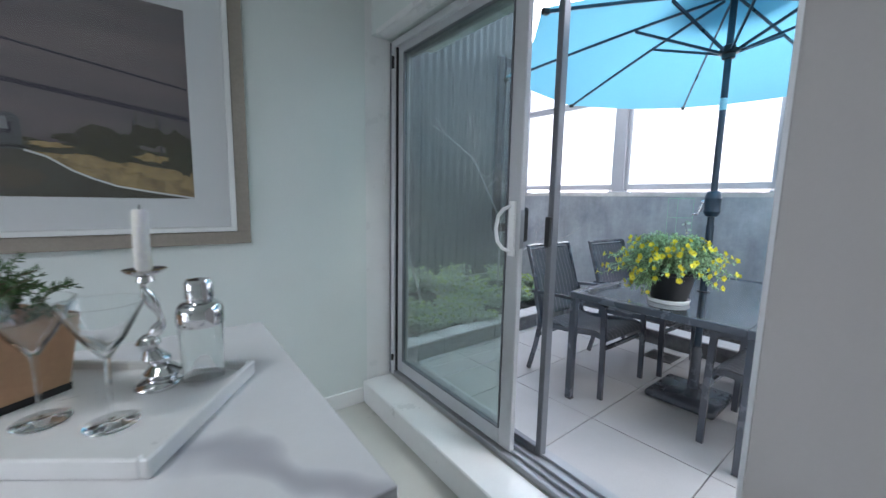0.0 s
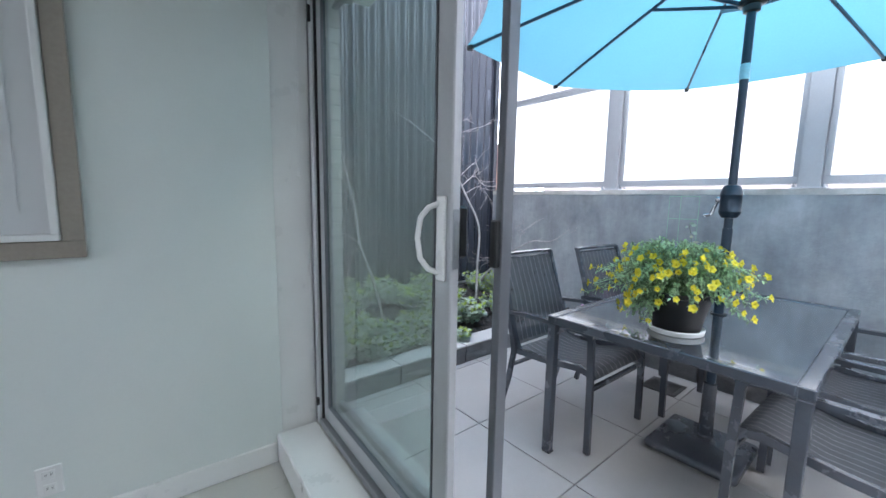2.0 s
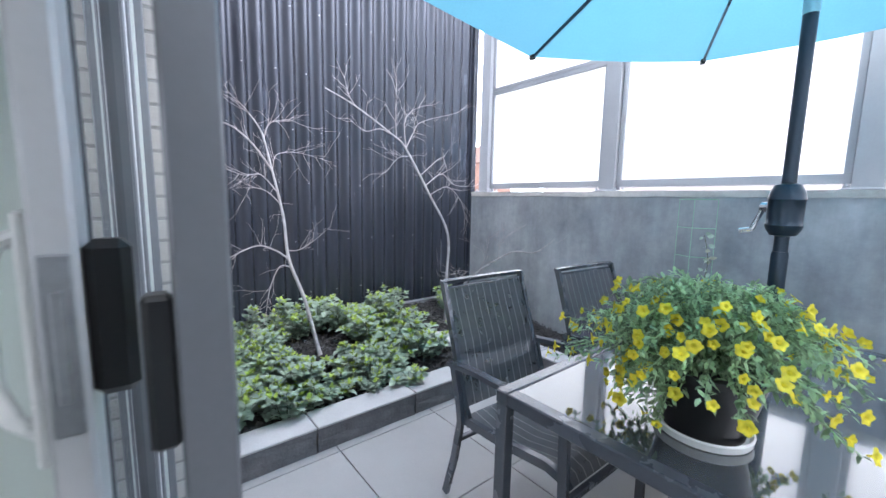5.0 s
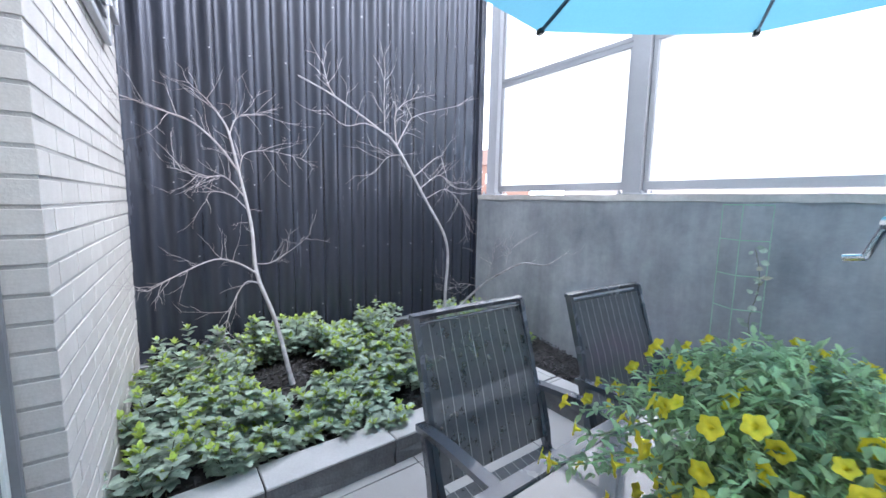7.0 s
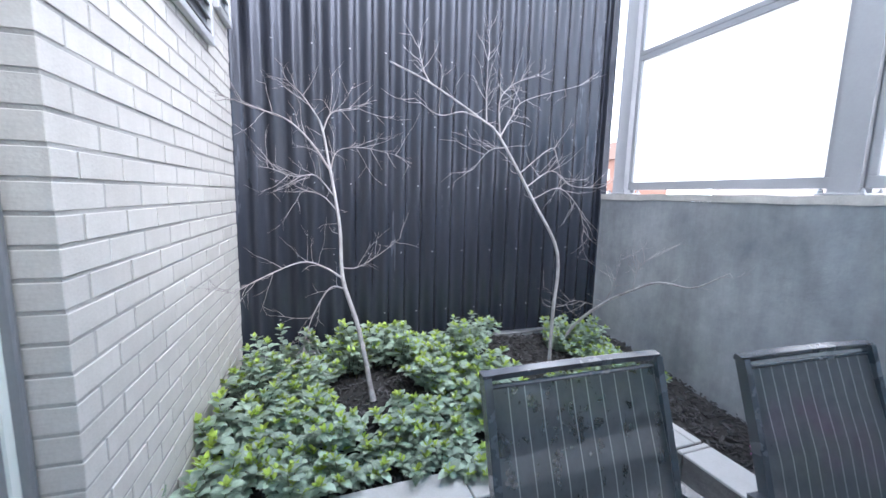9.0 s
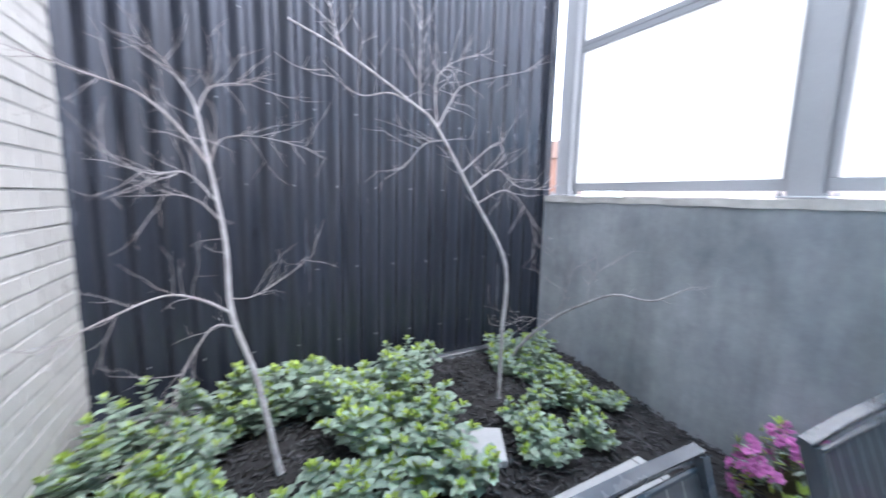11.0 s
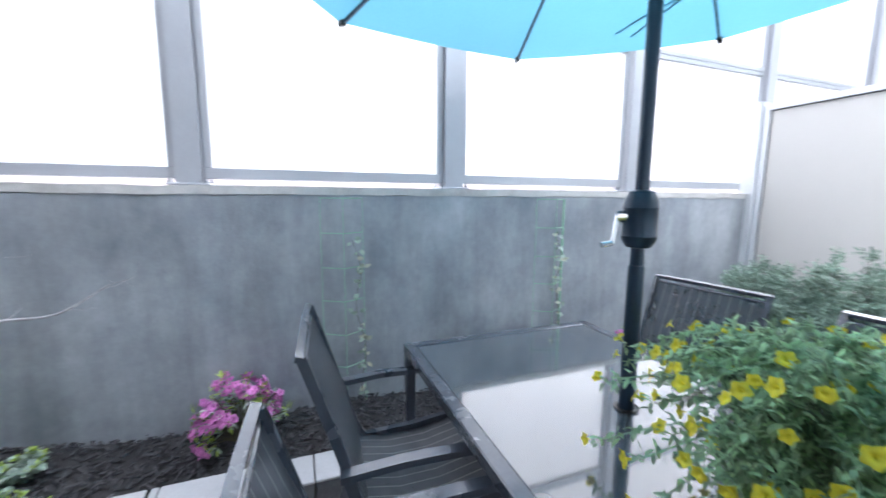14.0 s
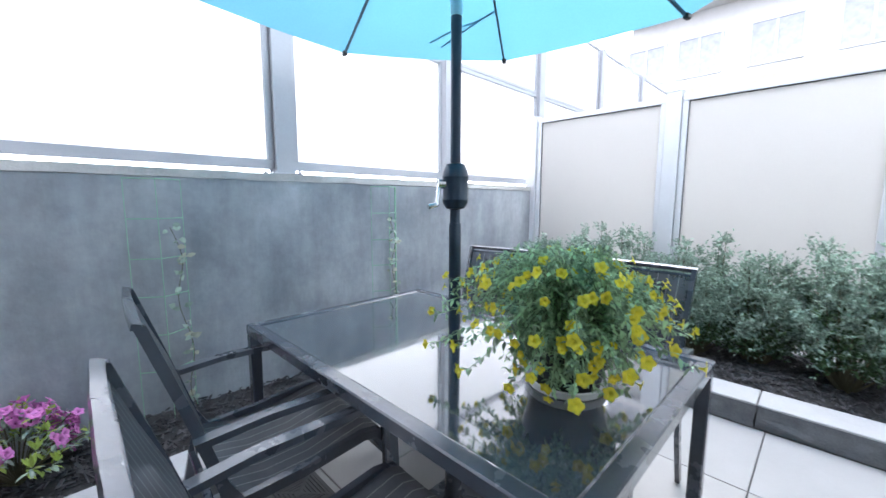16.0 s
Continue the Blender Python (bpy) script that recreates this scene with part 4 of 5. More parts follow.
# ---- leafy shrubs of the bed ----
def shrub_mesh(seed, stems, height, spread):
    rng = random.Random(seed)
    old, young, bm = Leaves(), Leaves(), bmesh.new()
    up = Vector((0, 0, 1))
    for _ in range(stems):
        a, tilt = rng.uniform(0, 6.283), rng.uniform(0.1, 1.0)
        d = Vector((math.cos(a) * tilt * spread, math.sin(a) * tilt * spread, rng.uniform(0.6, 1.0))).normalized()
        length = height * rng.uniform(0.6, 1.12)
        p = Vector((math.cos(a), math.sin(a), 0)) * rng.uniform(0, 0.09)
        pts = [p + d * length * i / 5 + Vector((0, 0, 0.05 * height * math.sin(i))) for i in range(6)]
        tube(bm, pts, [0.0035 * (1 - 0.1 * i) for i in range(6)], 4)
        for i in range(1, 9):
            q = p + d * length * (0.22 + 0.095 * i)
            for s in (0, math.pi):
                b = i * 1.9 + s + rng.uniform(-0.4, 0.4)
                w = (Vector((math.cos(b), math.sin(b), 0.25 + rng.uniform(-0.3, 0.3))) + d * 0.2).normalized()
                ln = rng.uniform(0.06, 0.095)
                old.leaf(q, w, up, ln, ln * 0.7, rng.uniform(0.0, 0.4))
        q = p + d * length
        for i in range(8):
            b = i * 2.4 + rng.random()
            w = (Vector((math.cos(b), math.sin(b), 0.5)) + d * (0.15 + 0.12 * i)).normalized()
            ln = rng.uniform(0.034, 0.054)
            (young if rng.random() < 0.85 else old).leaf(q + d * 0.003 * i, w, up, ln, ln * 0.55, 0.1)
    return old, young, bm


def bed_shrubs():
    rng = random.Random(21)
    kinds = []
    for i, (stems, h, s) in enumerate(((15, 0.26, 0.9), (16, 0.31, 0.8), (13, 0.23, 1.1), (13, 0.38, 0.6))):
        old, young, bm = shrub_mesh(31 + i, stems, h, s)
        t = thing("leafy_shrub", "low green shrub with lime young leaves in the mulch", "shrub", 0, 0, 0, 0, "shrubs of the bed")
        part("stem_tangle", bm, STEM, t, "thin brown stems", 60, "stuff")
        old.part("foliage", LEAF, t, "oval grey-green leaves", "stuff")
        young.part("young_growth", LIME, t, "bright lime young leaves", "stuff")
        kinds.append([t, False])
    spots = []
    for row, y in enumerate((3.06, 3.2, 3.36, 3.53, 3.7, 3.88, 4.05)):
        for k in range(11):
            x = 3.05 + 0.245 * k + (0.1 if row % 2 else 0) + rng.uniform(-0.06, 0.06)
            yy = y + rng.uniform(-0.05, 0.05)
            if math.hypot(x - 4.563, yy - 3.345) < 0.2 or (4.5 < x < 5.15 and yy > 3.55) or x > 5.55 or (x > 5.2 and yy < 3.25) or (yy < 3.13 and x > 4.2) or math.hypot(x - 3.7, yy - 3.62) < 0.21:
                continue
            if (x < 3.35 and yy > 3.95) or (x > 4.6 and yy < 3.25 and x < 4.8):
                continue
            spots.append((x, yy))
    for i, (x, y) in enumerate(spots):
        kind = kinds[3 if y > 3.78 and rng.random() < 0.6 else rng.randrange(3)]
        sc = rng.uniform(0.72, 1.0) * (0.68 if x > 4.65 else 0.8 if y < 3.25 or x > 4.4 else 0.88)
        m = pose(x, y, bed_n(x, y) - 0.015, rng.uniform(-8, 8), rng.uniform(-8, 8), rng.uniform(0, 360))
        if not kind[1]:
            kind[0].matrix_basis, kind[1] = m @ Matrix.Diagonal((sc, sc, sc, 1)), True
        else:
            c = copy_thing(kind[0], m)
            c.scale = (sc, sc, sc)
    for k in kinds:
        if not k[1]:
            k[0].matrix_basis = pose(3.3, 3.5, 0.15)
bed_shrubs()


hose = thing("irrigation_hose", "black irrigation hose lying along the back of the bed", "hose", 3.06, 4.1, 0.235)
part("pipe", tube(bmesh.new(), curve_pts([(0.02, 0.02, 0.02), (0.3, 0.05, 0.012), (0.6, 0.01, 0.03), (0.9, 0.06, 0.012), (1.3, 0.03, 0.02)], 6), 0.009, 8), BLACK, hose, "", 60)


# ---- hedge bushes along the divider ----
def hedge_bush(x, y, h, r, seed):
    rng = random.Random(seed)
    t = thing("hedge_bush", "dense grey-green evergreen bush in the mulch", "bush", x, y, 0.09, rng.uniform(0, 360), "bushes of the hedge")
    bm, outer, inner = bmesh.new(), Leaves(), Leaves()
    up = Vector((0, 0, 1))
    for s in range(46):
        a = s * 2.39996
        lean = 0.18 + 0.75 * math.sqrt((s + 0.5) / 46)
        tip = Vector((math.cos(a) * r * lean, math.sin(a) * r * lean, h * rng.uniform(0.6, 1.15) * math.sqrt(max(0.06, 1 - 0.78 * lean ** 2))))
        base = Vector((math.cos(a), math.sin(a), 0)) * 0.03
        mid = base.lerp(tip, 0.5) + Vector((math.cos(a), math.sin(a), 0)) * r * 0.12
        pts = curve_pts([base, mid, tip], 4)
        tube(bm, pts, [0.006 * (1 - 0.85 * i / (len(pts) - 1)) + 0.001 for i in range(len(pts))], 4)
        for i in range(3, len(pts)):
            d = (pts[i] - pts[i - 1]).normalized()
            for _ in range(9):
                w = (d + any_way(rng) * 0.95).normalized()
                ln = rng.uniform(0.05, 0.11)
                q0 = pts[i] + any_way(rng) * 0.015
                for k in range(9):
                    q = q0 + w * ln * k / 8
                    lw = (w * 0.6 + any_way(rng)).normalized()
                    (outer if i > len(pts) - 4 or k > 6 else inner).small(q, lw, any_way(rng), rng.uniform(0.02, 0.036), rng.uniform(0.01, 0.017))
    part("stem_tangle", bm, STEM, t, "thin brown stems", 60, "stuff")
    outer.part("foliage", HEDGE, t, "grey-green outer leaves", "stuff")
    inner.part("inner_foliage", HEDGE_SHADED, t, "deep green inner leaves, darkened for shade", "stuff")


for i, (x, y, h, r) in enumerate(((3.18, -1.02, 0.9, 0.3), (3.62, -1.1, 0.76, 0.25), (3.98, -1.05, 0.84, 0.27), (4.42, -1.1, 0.86, 0.26), (4.85, -1.06, 0.84, 0.27), (5.3, -1.08, 0.8, 0.26))):
    hedge_bush(x, y, h, r, 61 + i)


# ---- flowers ----
def flower_mesh(name, r, material, eye=None):
    bm = bmesh.new()
    n = 20
    rings = []
    for rr, z in ((0.1, -0.9), (0.16, -0.5), (0.3, -0.12), (0.62, 0.06), (1.0, 0.0)):
        ring = []
        for k in range(n):
            a = 2 * math.pi * k / n
            q = rr * (1 + (0.14 * math.cos(5 * a) if rr > 0.5 else 0))
            ring.append(bm.verts.new((r * q * math.cos(a), r * q * math.sin(a), r * (z + (0.1 * math.cos(5 * a + 1) if rr > 0.9 else 0)))))
        rings.append(ring)
    for a, b in zip(rings, rings[1:]):
        for k in range(n):
            bm.faces.new((a[k], a[(k + 1) % n], b[(k + 1) % n], b[k]))
    bm.faces.new(rings[0][::-1])
    me = bpy.data.meshes.new(name)
    bm.to_mesh(me)
    bm.free()
    me.materials.append(material)
    me.shade_smooth()
    return me


PETAL = thin_mat("yellow_petal", (0.95, 0.8, 0.06), 0.2, 0.6, each=0.12, scale=60)
PETUNIA_LEAF = thin_mat("petunia_leaf", (0.44, 0.61, 0.37), 0.45, 0.45, island=0.55, scale=30, grain=0.1)


def flower_pot():
    t = thing("flower_pot", "black pot overflowing with yellow petunias on the table", "potted plant", 3.838, 1.298, 0.7185)
    rng = random.Random(77)
    part("saucer", lathe(bmesh.new(), [(0.09, 0), (0.108, 0.002), (0.112, 0.02), (0.108, 0.024), (0.1, 0.012)], 36), TRIM, t, "white plastic saucer")
    part("pot", lathe(bmesh.new(), [(0.08, 0.008), (0.092, 0.012), (0.128, 0.165), (0.136, 0.168), (0.136, 0.185), (0.124, 0.185), (0.118, 0.165)], 40), BLACK, t, "glossy black pot", 40)
    leaves, bm, tips = Leaves(), bmesh.new(), []
    up = Vector((0, 0, 1))
    for s in range(238):
        over = s >= 175
        a = radians(rng.uniform(55, 180)) if over else s * 2.39996 + rng.uniform(-0.2, 0.2)
        u = 0.8 if over else math.sqrt((s + 0.5) / 175)
        rad = (0.06 + 0.265 * u) * rng.uniform(0.72, 1.16)
        top = 0.18 + 0.168 * math.sqrt(max(0, 1 - (u * 0.93) ** 2)) * rng.uniform(0.75, 1.15) - (0.09 * max(0, u - 0.5) / 0.5 * rng.uniform(0.1, 1.3))
        rad *= 1 + 0.14 * math.cos(a - radians(52))
        if over:
            rad, top = rng.uniform(0.15, 0.22), rng.uniform(0.06, 0.19)
        o = Vector((math.cos(a), math.sin(a), 0))
        p0, p2 = o * 0.05 * rng.random() + Vector((0, 0, 0.165)), o * rad + Vector((0, 0, top))
        p1 = o * rad * 0.55 + Vector((0, 0, max(0.21, top * 0.9 + 0.06)))
        pts = curve_pts([p0, p1, p2], 5)
        tube(bm, pts, 0.0016, 3, False)
        for i in range(3, len(pts)):
            d = (pts[i] - pts[i - 1]).normalized()
            for _ in range(6):
                w = (d * 0.5 + any_way(rng)).normalized()
                ln = rng.uniform(0.014, 0.028)
                leaves.leaf(pts[i] + any_way(rng) * 0.008, w, up, ln, ln * 0.42, rng.uniform(0, 0.5))
        tips.append((p2, (pts[-1] - pts[-2]).normalized()))
    part("stem_tangle", bm, PETUNIA_LEAF, t, "thin green stems", 0, "stuff")
    leaves.part("foliage", PETUNIA_LEAF, t, "small green leaves", "stuff")
    big, small = flower_mesh("flower", 0.0152, PETAL), flower_mesh("flower", 0.0115, PETAL)
    for i, (p, d) in enumerate(tips):
        if rng.random() < (0.95 if i < 175 else 0.35):
            w = (d * 0.5 + Vector((p.x, p.y, 0.2)).normalized() * 0.7 + any_way(rng) * 0.45).normalized()
            piece("flower", big if rng.random() < 0.6 else small, t, Matrix.Translation(p + w * 0.03) @ w.to_track_quat("Z", "Y").to_matrix().to_4x4())
flower_pot()


PINK = thin_mat("magenta_petal", (0.76, 0.25, 0.62), 0.3, 0.6, each=0.15, scale=60)


def azalea(x, y, r, n, seed, label):
    t = thing("azalea_bush", label, "flowering bush", x, y, 0.1)
    rng = random.Random(seed)
    leaves, young, bm, up = Leaves(), Leaves(), bmesh.new(), Vector((0, 0, 1))
    me = flower_mesh("blossom", 0.021, PINK)
    for s in range(n):
        d = any_way(rng, 0.0, 1.0)
        tip = Vector((d.x * r, d.y * r, 0.06 + d.z * r * 1.35)) * rng.uniform(0.8, 1.08)
        pts = curve_pts([Vector((0, 0, 0)), tip * 0.5 + Vector((0, 0, 0.03)), tip], 3)
        tube(bm, pts, 0.0025, 4)
        for i in range(10):
            w = (d + any_way(rng)).normalized()
            (young if rng.random() < 0.3 else leaves).leaf(tip * rng.uniform(0.6, 1.0), w, up, rng.uniform(0.03, 0.05), 0.014, 0.2)
        if s % 4 == 3:
            for i in range(6):
                young.leaf(tip * 1.05, (up + any_way(rng) * 0.7).normalized(), d, rng.uniform(0.035, 0.06), 0.013, 0.1)
        else:
            for i in range(4):
                w = (d + any_way(rng) * 0.6).normalized()
                piece("blossom", me, t, Matrix.Translation(tip + any_way(rng) * 0.022) @ w.to_track_quat("Z", "Y").to_matrix().to_4x4())
    part("stem_tangle", bm, STEM, t, "thin brown stems", 60, "stuff")
    leaves.part("foliage", LEAF, t, "narrow green leaves", "stuff")
    young.part("young_growth", LIME, t, "pale lime young leaves", "stuff")


azalea(5.545, 2.495, 0.215, 64, 5, "small azalea covered in magenta blossoms beside the concrete wall")
azalea(5.5, 0.05, 0.17, 30, 8, "small azalea with magenta blossoms at the far end of the bed")


# ---- trellises ----
GREEN = mat("green_coated_wire", (0.3, 0.56, 0.38), 0.45, bump=0.02)
WHITE_LEAF = thin_mat("pale_cream_leaf", (0.62, 0.62, 0.48), 0.3, 0.6, island=0.2)


def trellis(y0, y1, label, seed, heavy=False):
    rng = random.Random(seed)
    x, ym = 5.705, (y0 + y1) / 2
    t = thing("trellis", label, "trellis", x, ym, 0.09, group="wire trellises by the concrete wall")
    feet = [(0, y0 - ym, 0), (-0.07, 0, 0), (0, y1 - ym, 0)]
    for i, f in enumerate(feet):
        part("stake", tube(bmesh.new(), [f, (f[0], f[1], 1.255)], 0.0065 if heavy and i == 0 else 0.0019, 6), GREEN, t)
    for z in (0.29, 0.48, 0.675, 0.865, 1.06, 1.252):
        part("rung", tube(bmesh.new(), [(a, b, z) for a, b, _ in feet], 0.0026, 5), GREEN, t)
    v = thing("climbing_vine", "thin climbing vine with small green and cream leaves on a trellis", "vine", x, y0, 0.1, group="vines on the trellises")
    pts = [Vector((-0.015 + 0.012 * math.sin(i * 1.7), 0.02 * math.sin(i * 1.1) + 0.004 * i, 0.02 + 0.082 * i)) for i in range(13)]
    part("vine_stem", tube(bmesh.new(), curve_pts(pts, 3), 0.0018, 4), STEM, v, "", 60)
    green, pale = Leaves(), Leaves()
    for p in pts[1:]:
        for _ in range(rng.choice((3, 5, 8, 12))):
            (pale if rng.random() < 0.4 else green).leaf(p + any_way(rng) * 0.02, any_way(rng, -0.6, 0.5), Vector((-1, 0, 0.3)), rng.uniform(0.025, 0.048), rng.uniform(0.02, 0.034), 0.3)
    green.part("foliage", LEAF, v, "small green leaves", "stuff")
    pale.part("pale_growth", WHITE_LEAF, v, "small cream leaves", "stuff")


trellis(1.836, 2.067, "folding green wire trellis standing by the concrete wall", 4)
trellis(0.452, 0.672, "folding green wire trellis with a thick stake by the concrete wall", 6, True)


# ---- wall vent high on the brick ----
def wall_vent(x, y, z, w, label):
    t = thing("wall_vent", label, "vent", x, y, z, -2.9, "vents on the brick wall")
    part("frame", soft(boxes((0, 0.03, 0, 0.035, 0, 0.5), (0, 0.03, w - 0.035, w, 0, 0.5), (0, 0.03, 0.035, w - 0.035, 0, 0.035), (0, 0.03, 0.035, w - 0.035, 0.465, 0.5))), ALU_MID, t)
    part("backing", boxes((0.001, 0.006, 0.035, w - 0.035, 0.035, 0.465)), ALU_DARK, t)
    for i in range(7):
        part("slat", boxes((0.004, 0.027, 0.035, w - 0.035, -0.003, 0.003), m=pose(0, 0, 0.07 + 0.06 * i, 0, 30)), ALU, t)


wall_vent(2.901, 3.25, 2.06, 0.58, "wide grey metal louvred vent high on the brick wall")
wall_vent(2.935, 3.94, 2.29, 0.28, "small grey metal louvred vent on the brick beside the steel wall")


# ---- next house beyond the divider ----
def next_house():
    t = thing("apartment_building", "white apartment building with rows of windows beyond the divider", "building", 0, -12, 0)
    part("wall", boxes((-9, 8.6, -8, 0, -0.12, 8.6)), ROOF, t, "white rendered wall", 0)
    part("band", boxes((-9, 8.62, 0, 0.06, 4.4, 4.75)), mat("pale_tan_brick", (0.42, 0.33, 0.27), 0.8), t, "pale tan brick band", 0)
    part("roof", soft(boxes((-9.3, 9.2, -8.3, 0.9, 8.6, 8.85))), ROOF, t, "flat white roof with deep eaves", 0)
    part("balcony_slab", boxes((-9, 8.7, 0, 1.0, 6.95, 7.1)), ROOF, t, "white balcony slab", 0)
    wg = mat("grey_window_glass", (0.3, 0.315, 0.34), 0.2, spec=0.4, bump=0)
    for z in (5.05, 7.25):
        for x in (-6.6, -4.8, -3.0, -1.2, 0.6, 2.4, 4.2, 6.0, 7.5):
            w = part("window", boxes((x, x + 1.2, 0, 0.05, z, z + 0.06), (x, x + 1.2, 0, 0.05, z + 1.14, z + 1.2), (x, x + 0.06, 0, 0.05, z + 0.06, z + 1.14), (x + 1.14, x + 1.2, 0, 0.05, z + 0.06, z + 1.14), (x + 0.57, x + 0.63, 0, 0.05, z + 0.06, z + 1.14)), ALU, t, "", 0)
            part("pane", boxes((x + 0.06, x + 1.14, 0.005, 0.02, z + 0.06, z + 1.14)), wg, w, "", 0)


next_house()


def far_house(x, y, w, h, wall, label):
    t = thing("house", label, "house", x, y, -0.12)
    part("wall", boxes((-w / 2, w / 2, -4, 4, 0, h)), wall, t, "", 0)
    bm = bmesh.new()
    vs = [bm.verts.new(p) for p in ((-w / 2 - 0.3, -4.4, h), (w / 2 + 0.3, -4.4, h), (w / 2 + 0.3, 4.4, h), (-w / 2 - 0.3, 4.4, h), (0, -4.4, h + 2.6), (0, 4.4, h + 2.6))]
    for f in ((0, 1, 4), (2, 3, 5), (1, 2, 5, 4), (3, 0, 4, 5), (3, 2, 1, 0)):
        bm.faces.new([vs[i] for i in f])
    part("roof", bm, mat("brown_shingle", (0.16, 0.1, 0.08), 0.9), t, "brown pitched roof", 0)
    for zz in (1.2, 4.0):
        for k in (-1.5, 0.3, 2.0):
            part("window", boxes((-w / 2 - 0.05, -w / 2, k, k + 1.0, zz, zz + 1.3)), TRIM, t, "", 0)


far_house(42, 41.5, 5, 6.5, mat("red_brown_brick", (0.3, 0.17, 0.13), 0.9), "red-brown brick house across the street")
far_house(52, 58, 6, 6.0, mat("tan_brick", (0.42, 0.33, 0.26), 0.9), "tan brick house across the street")


row = thing("row_house", "long pale brick row house across the street", "house", 42, 0, -0.12)
part("wall", boxes((0, 6, -60, 30, 0, 3.3)), mat("pale_pink_brick", (0.5, 0.44, 0.42), 0.9, scale=0.4), row, "", 0)
part("roof", boxes((-0.3, 6.3, -60.3, 30.3, 3.3, 3.5)), mat("grey_roofing", (0.3, 0.28, 0.28), 0.9), row, "", 0)


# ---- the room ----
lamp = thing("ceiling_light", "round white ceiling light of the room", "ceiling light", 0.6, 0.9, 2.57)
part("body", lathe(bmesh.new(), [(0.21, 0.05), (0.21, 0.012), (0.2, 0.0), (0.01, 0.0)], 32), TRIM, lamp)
def marble_mat():
    """White marble with soft grey veins along bent bands."""
    m = mat("white_veined_marble", (0.84, 0.84, 0.85), 0.1, tone=(0.76, 0.76, 0.78), scale=2.5, grain=0.01, bump=0, rough_var=0.03)
    n, l = m.node_tree.nodes, m.node_tree.links
    b = n["Principled BSDF"]
    old = b.inputs["Base Color"].links[0].from_socket
    co, wv, rg, mx = (n.new(k) for k in ("ShaderNodeTexCoord", "ShaderNodeTexWave", "ShaderNodeValToRGB", "ShaderNodeMix"))
    wv.inputs["Scale"].default_value, wv.inputs["Distortion"].default_value, wv.inputs["Detail"].default_value, wv.inputs["Detail Scale"].default_value = 0.9, 9.0, 4.0, 1.2
    wv.bands_direction = "DIAGONAL"
    rg.color_ramp.elements[0].position, rg.color_ramp.elements[1].position = 0.0, 0.16
    rg.color_ramp.elements[0].color, rg.color_ramp.elements[1].color = (0.62, 0.62, 0.66, 1), (1, 1, 1, 1)
    mx.data_type, mx.blend_type = "RGBA", "MULTIPLY"
    mx.inputs["Factor"].default_value = 1.0
    l.new(co.outputs["Object"], wv.inputs[0])
    l.new(wv.outputs[1], rg.inputs[0])
    l.new(old, mx.inputs["A"])
    l.new(rg.outputs[0], mx.inputs["B"])
    l.new(mx.outputs["Result"], b.inputs["Base Color"])
    return m


MARBLE = marble_mat()
CHROME = mat("polished_chrome", (0.75, 0.75, 0.76), 0.09, 1.0, bump=0.05, bump_scale=30, rough_var=0.04, spot=0.03, grain=0.0)
WAX = mat("white_candle_wax", (0.85, 0.84, 0.82), 0.45, sub=0.3, spot=0.03)
TABLEGLASS = bpy.data.materials.new("drinking_glass")
TABLEGLASS.use_nodes = True
_b = TABLEGLASS.node_tree.nodes["Principled BSDF"]
_b.inputs["Transmission Weight"].default_value, _b.inputs["Roughness"].default_value, _b.inputs["IOR"].default_value, _b.inputs["Base Color"].default_value = 1.0, 0.0, 1.45, (0.97, 0.98, 0.98, 1)


def counter():
    t = thing("kitchen_island", "white cabinet island with a veined marble worktop", "kitchen island", 0.899, 1.272, 0, -2.3)
    part("worktop", soft(boxes((-1.1, 0.78, -0.425, 0.425, 0.875, 0.9)), 0.002), MARBLE, t, "white marble slab with grey veins")
    part("cabinet", boxes((-1.05, 0.5, -0.38, 0.38, 0.08, 0.874)), TRIM, t)
    part("plinth", boxes((-1.02, 0.45, -0.36, 0.36, 0, 0.08)), ALU_DARK, t)
counter()


def tray():
    a = 53.4
    t = thing("serving_tray", "white lacquered tray with a raised rim on the worktop", "tray", 1.396, 1.031, 0.9, a)
    w, d = 0.33, 0.48
    part("base", soft(boxes((0.008, w - 0.008, 0.008, d - 0.008, 0.001, 0.014)), 0.002), TRIM, t)
    for r in ((0, w, 0, 0.014), (0, w, d - 0.014, d), (0, 0.014, 0.014, d - 0.014), (w - 0.014, w, 0.014, d - 0.014)):
        part("rim", soft(boxes((*r, 0, 0.031)), 0.003), TRIM, t)
tray()


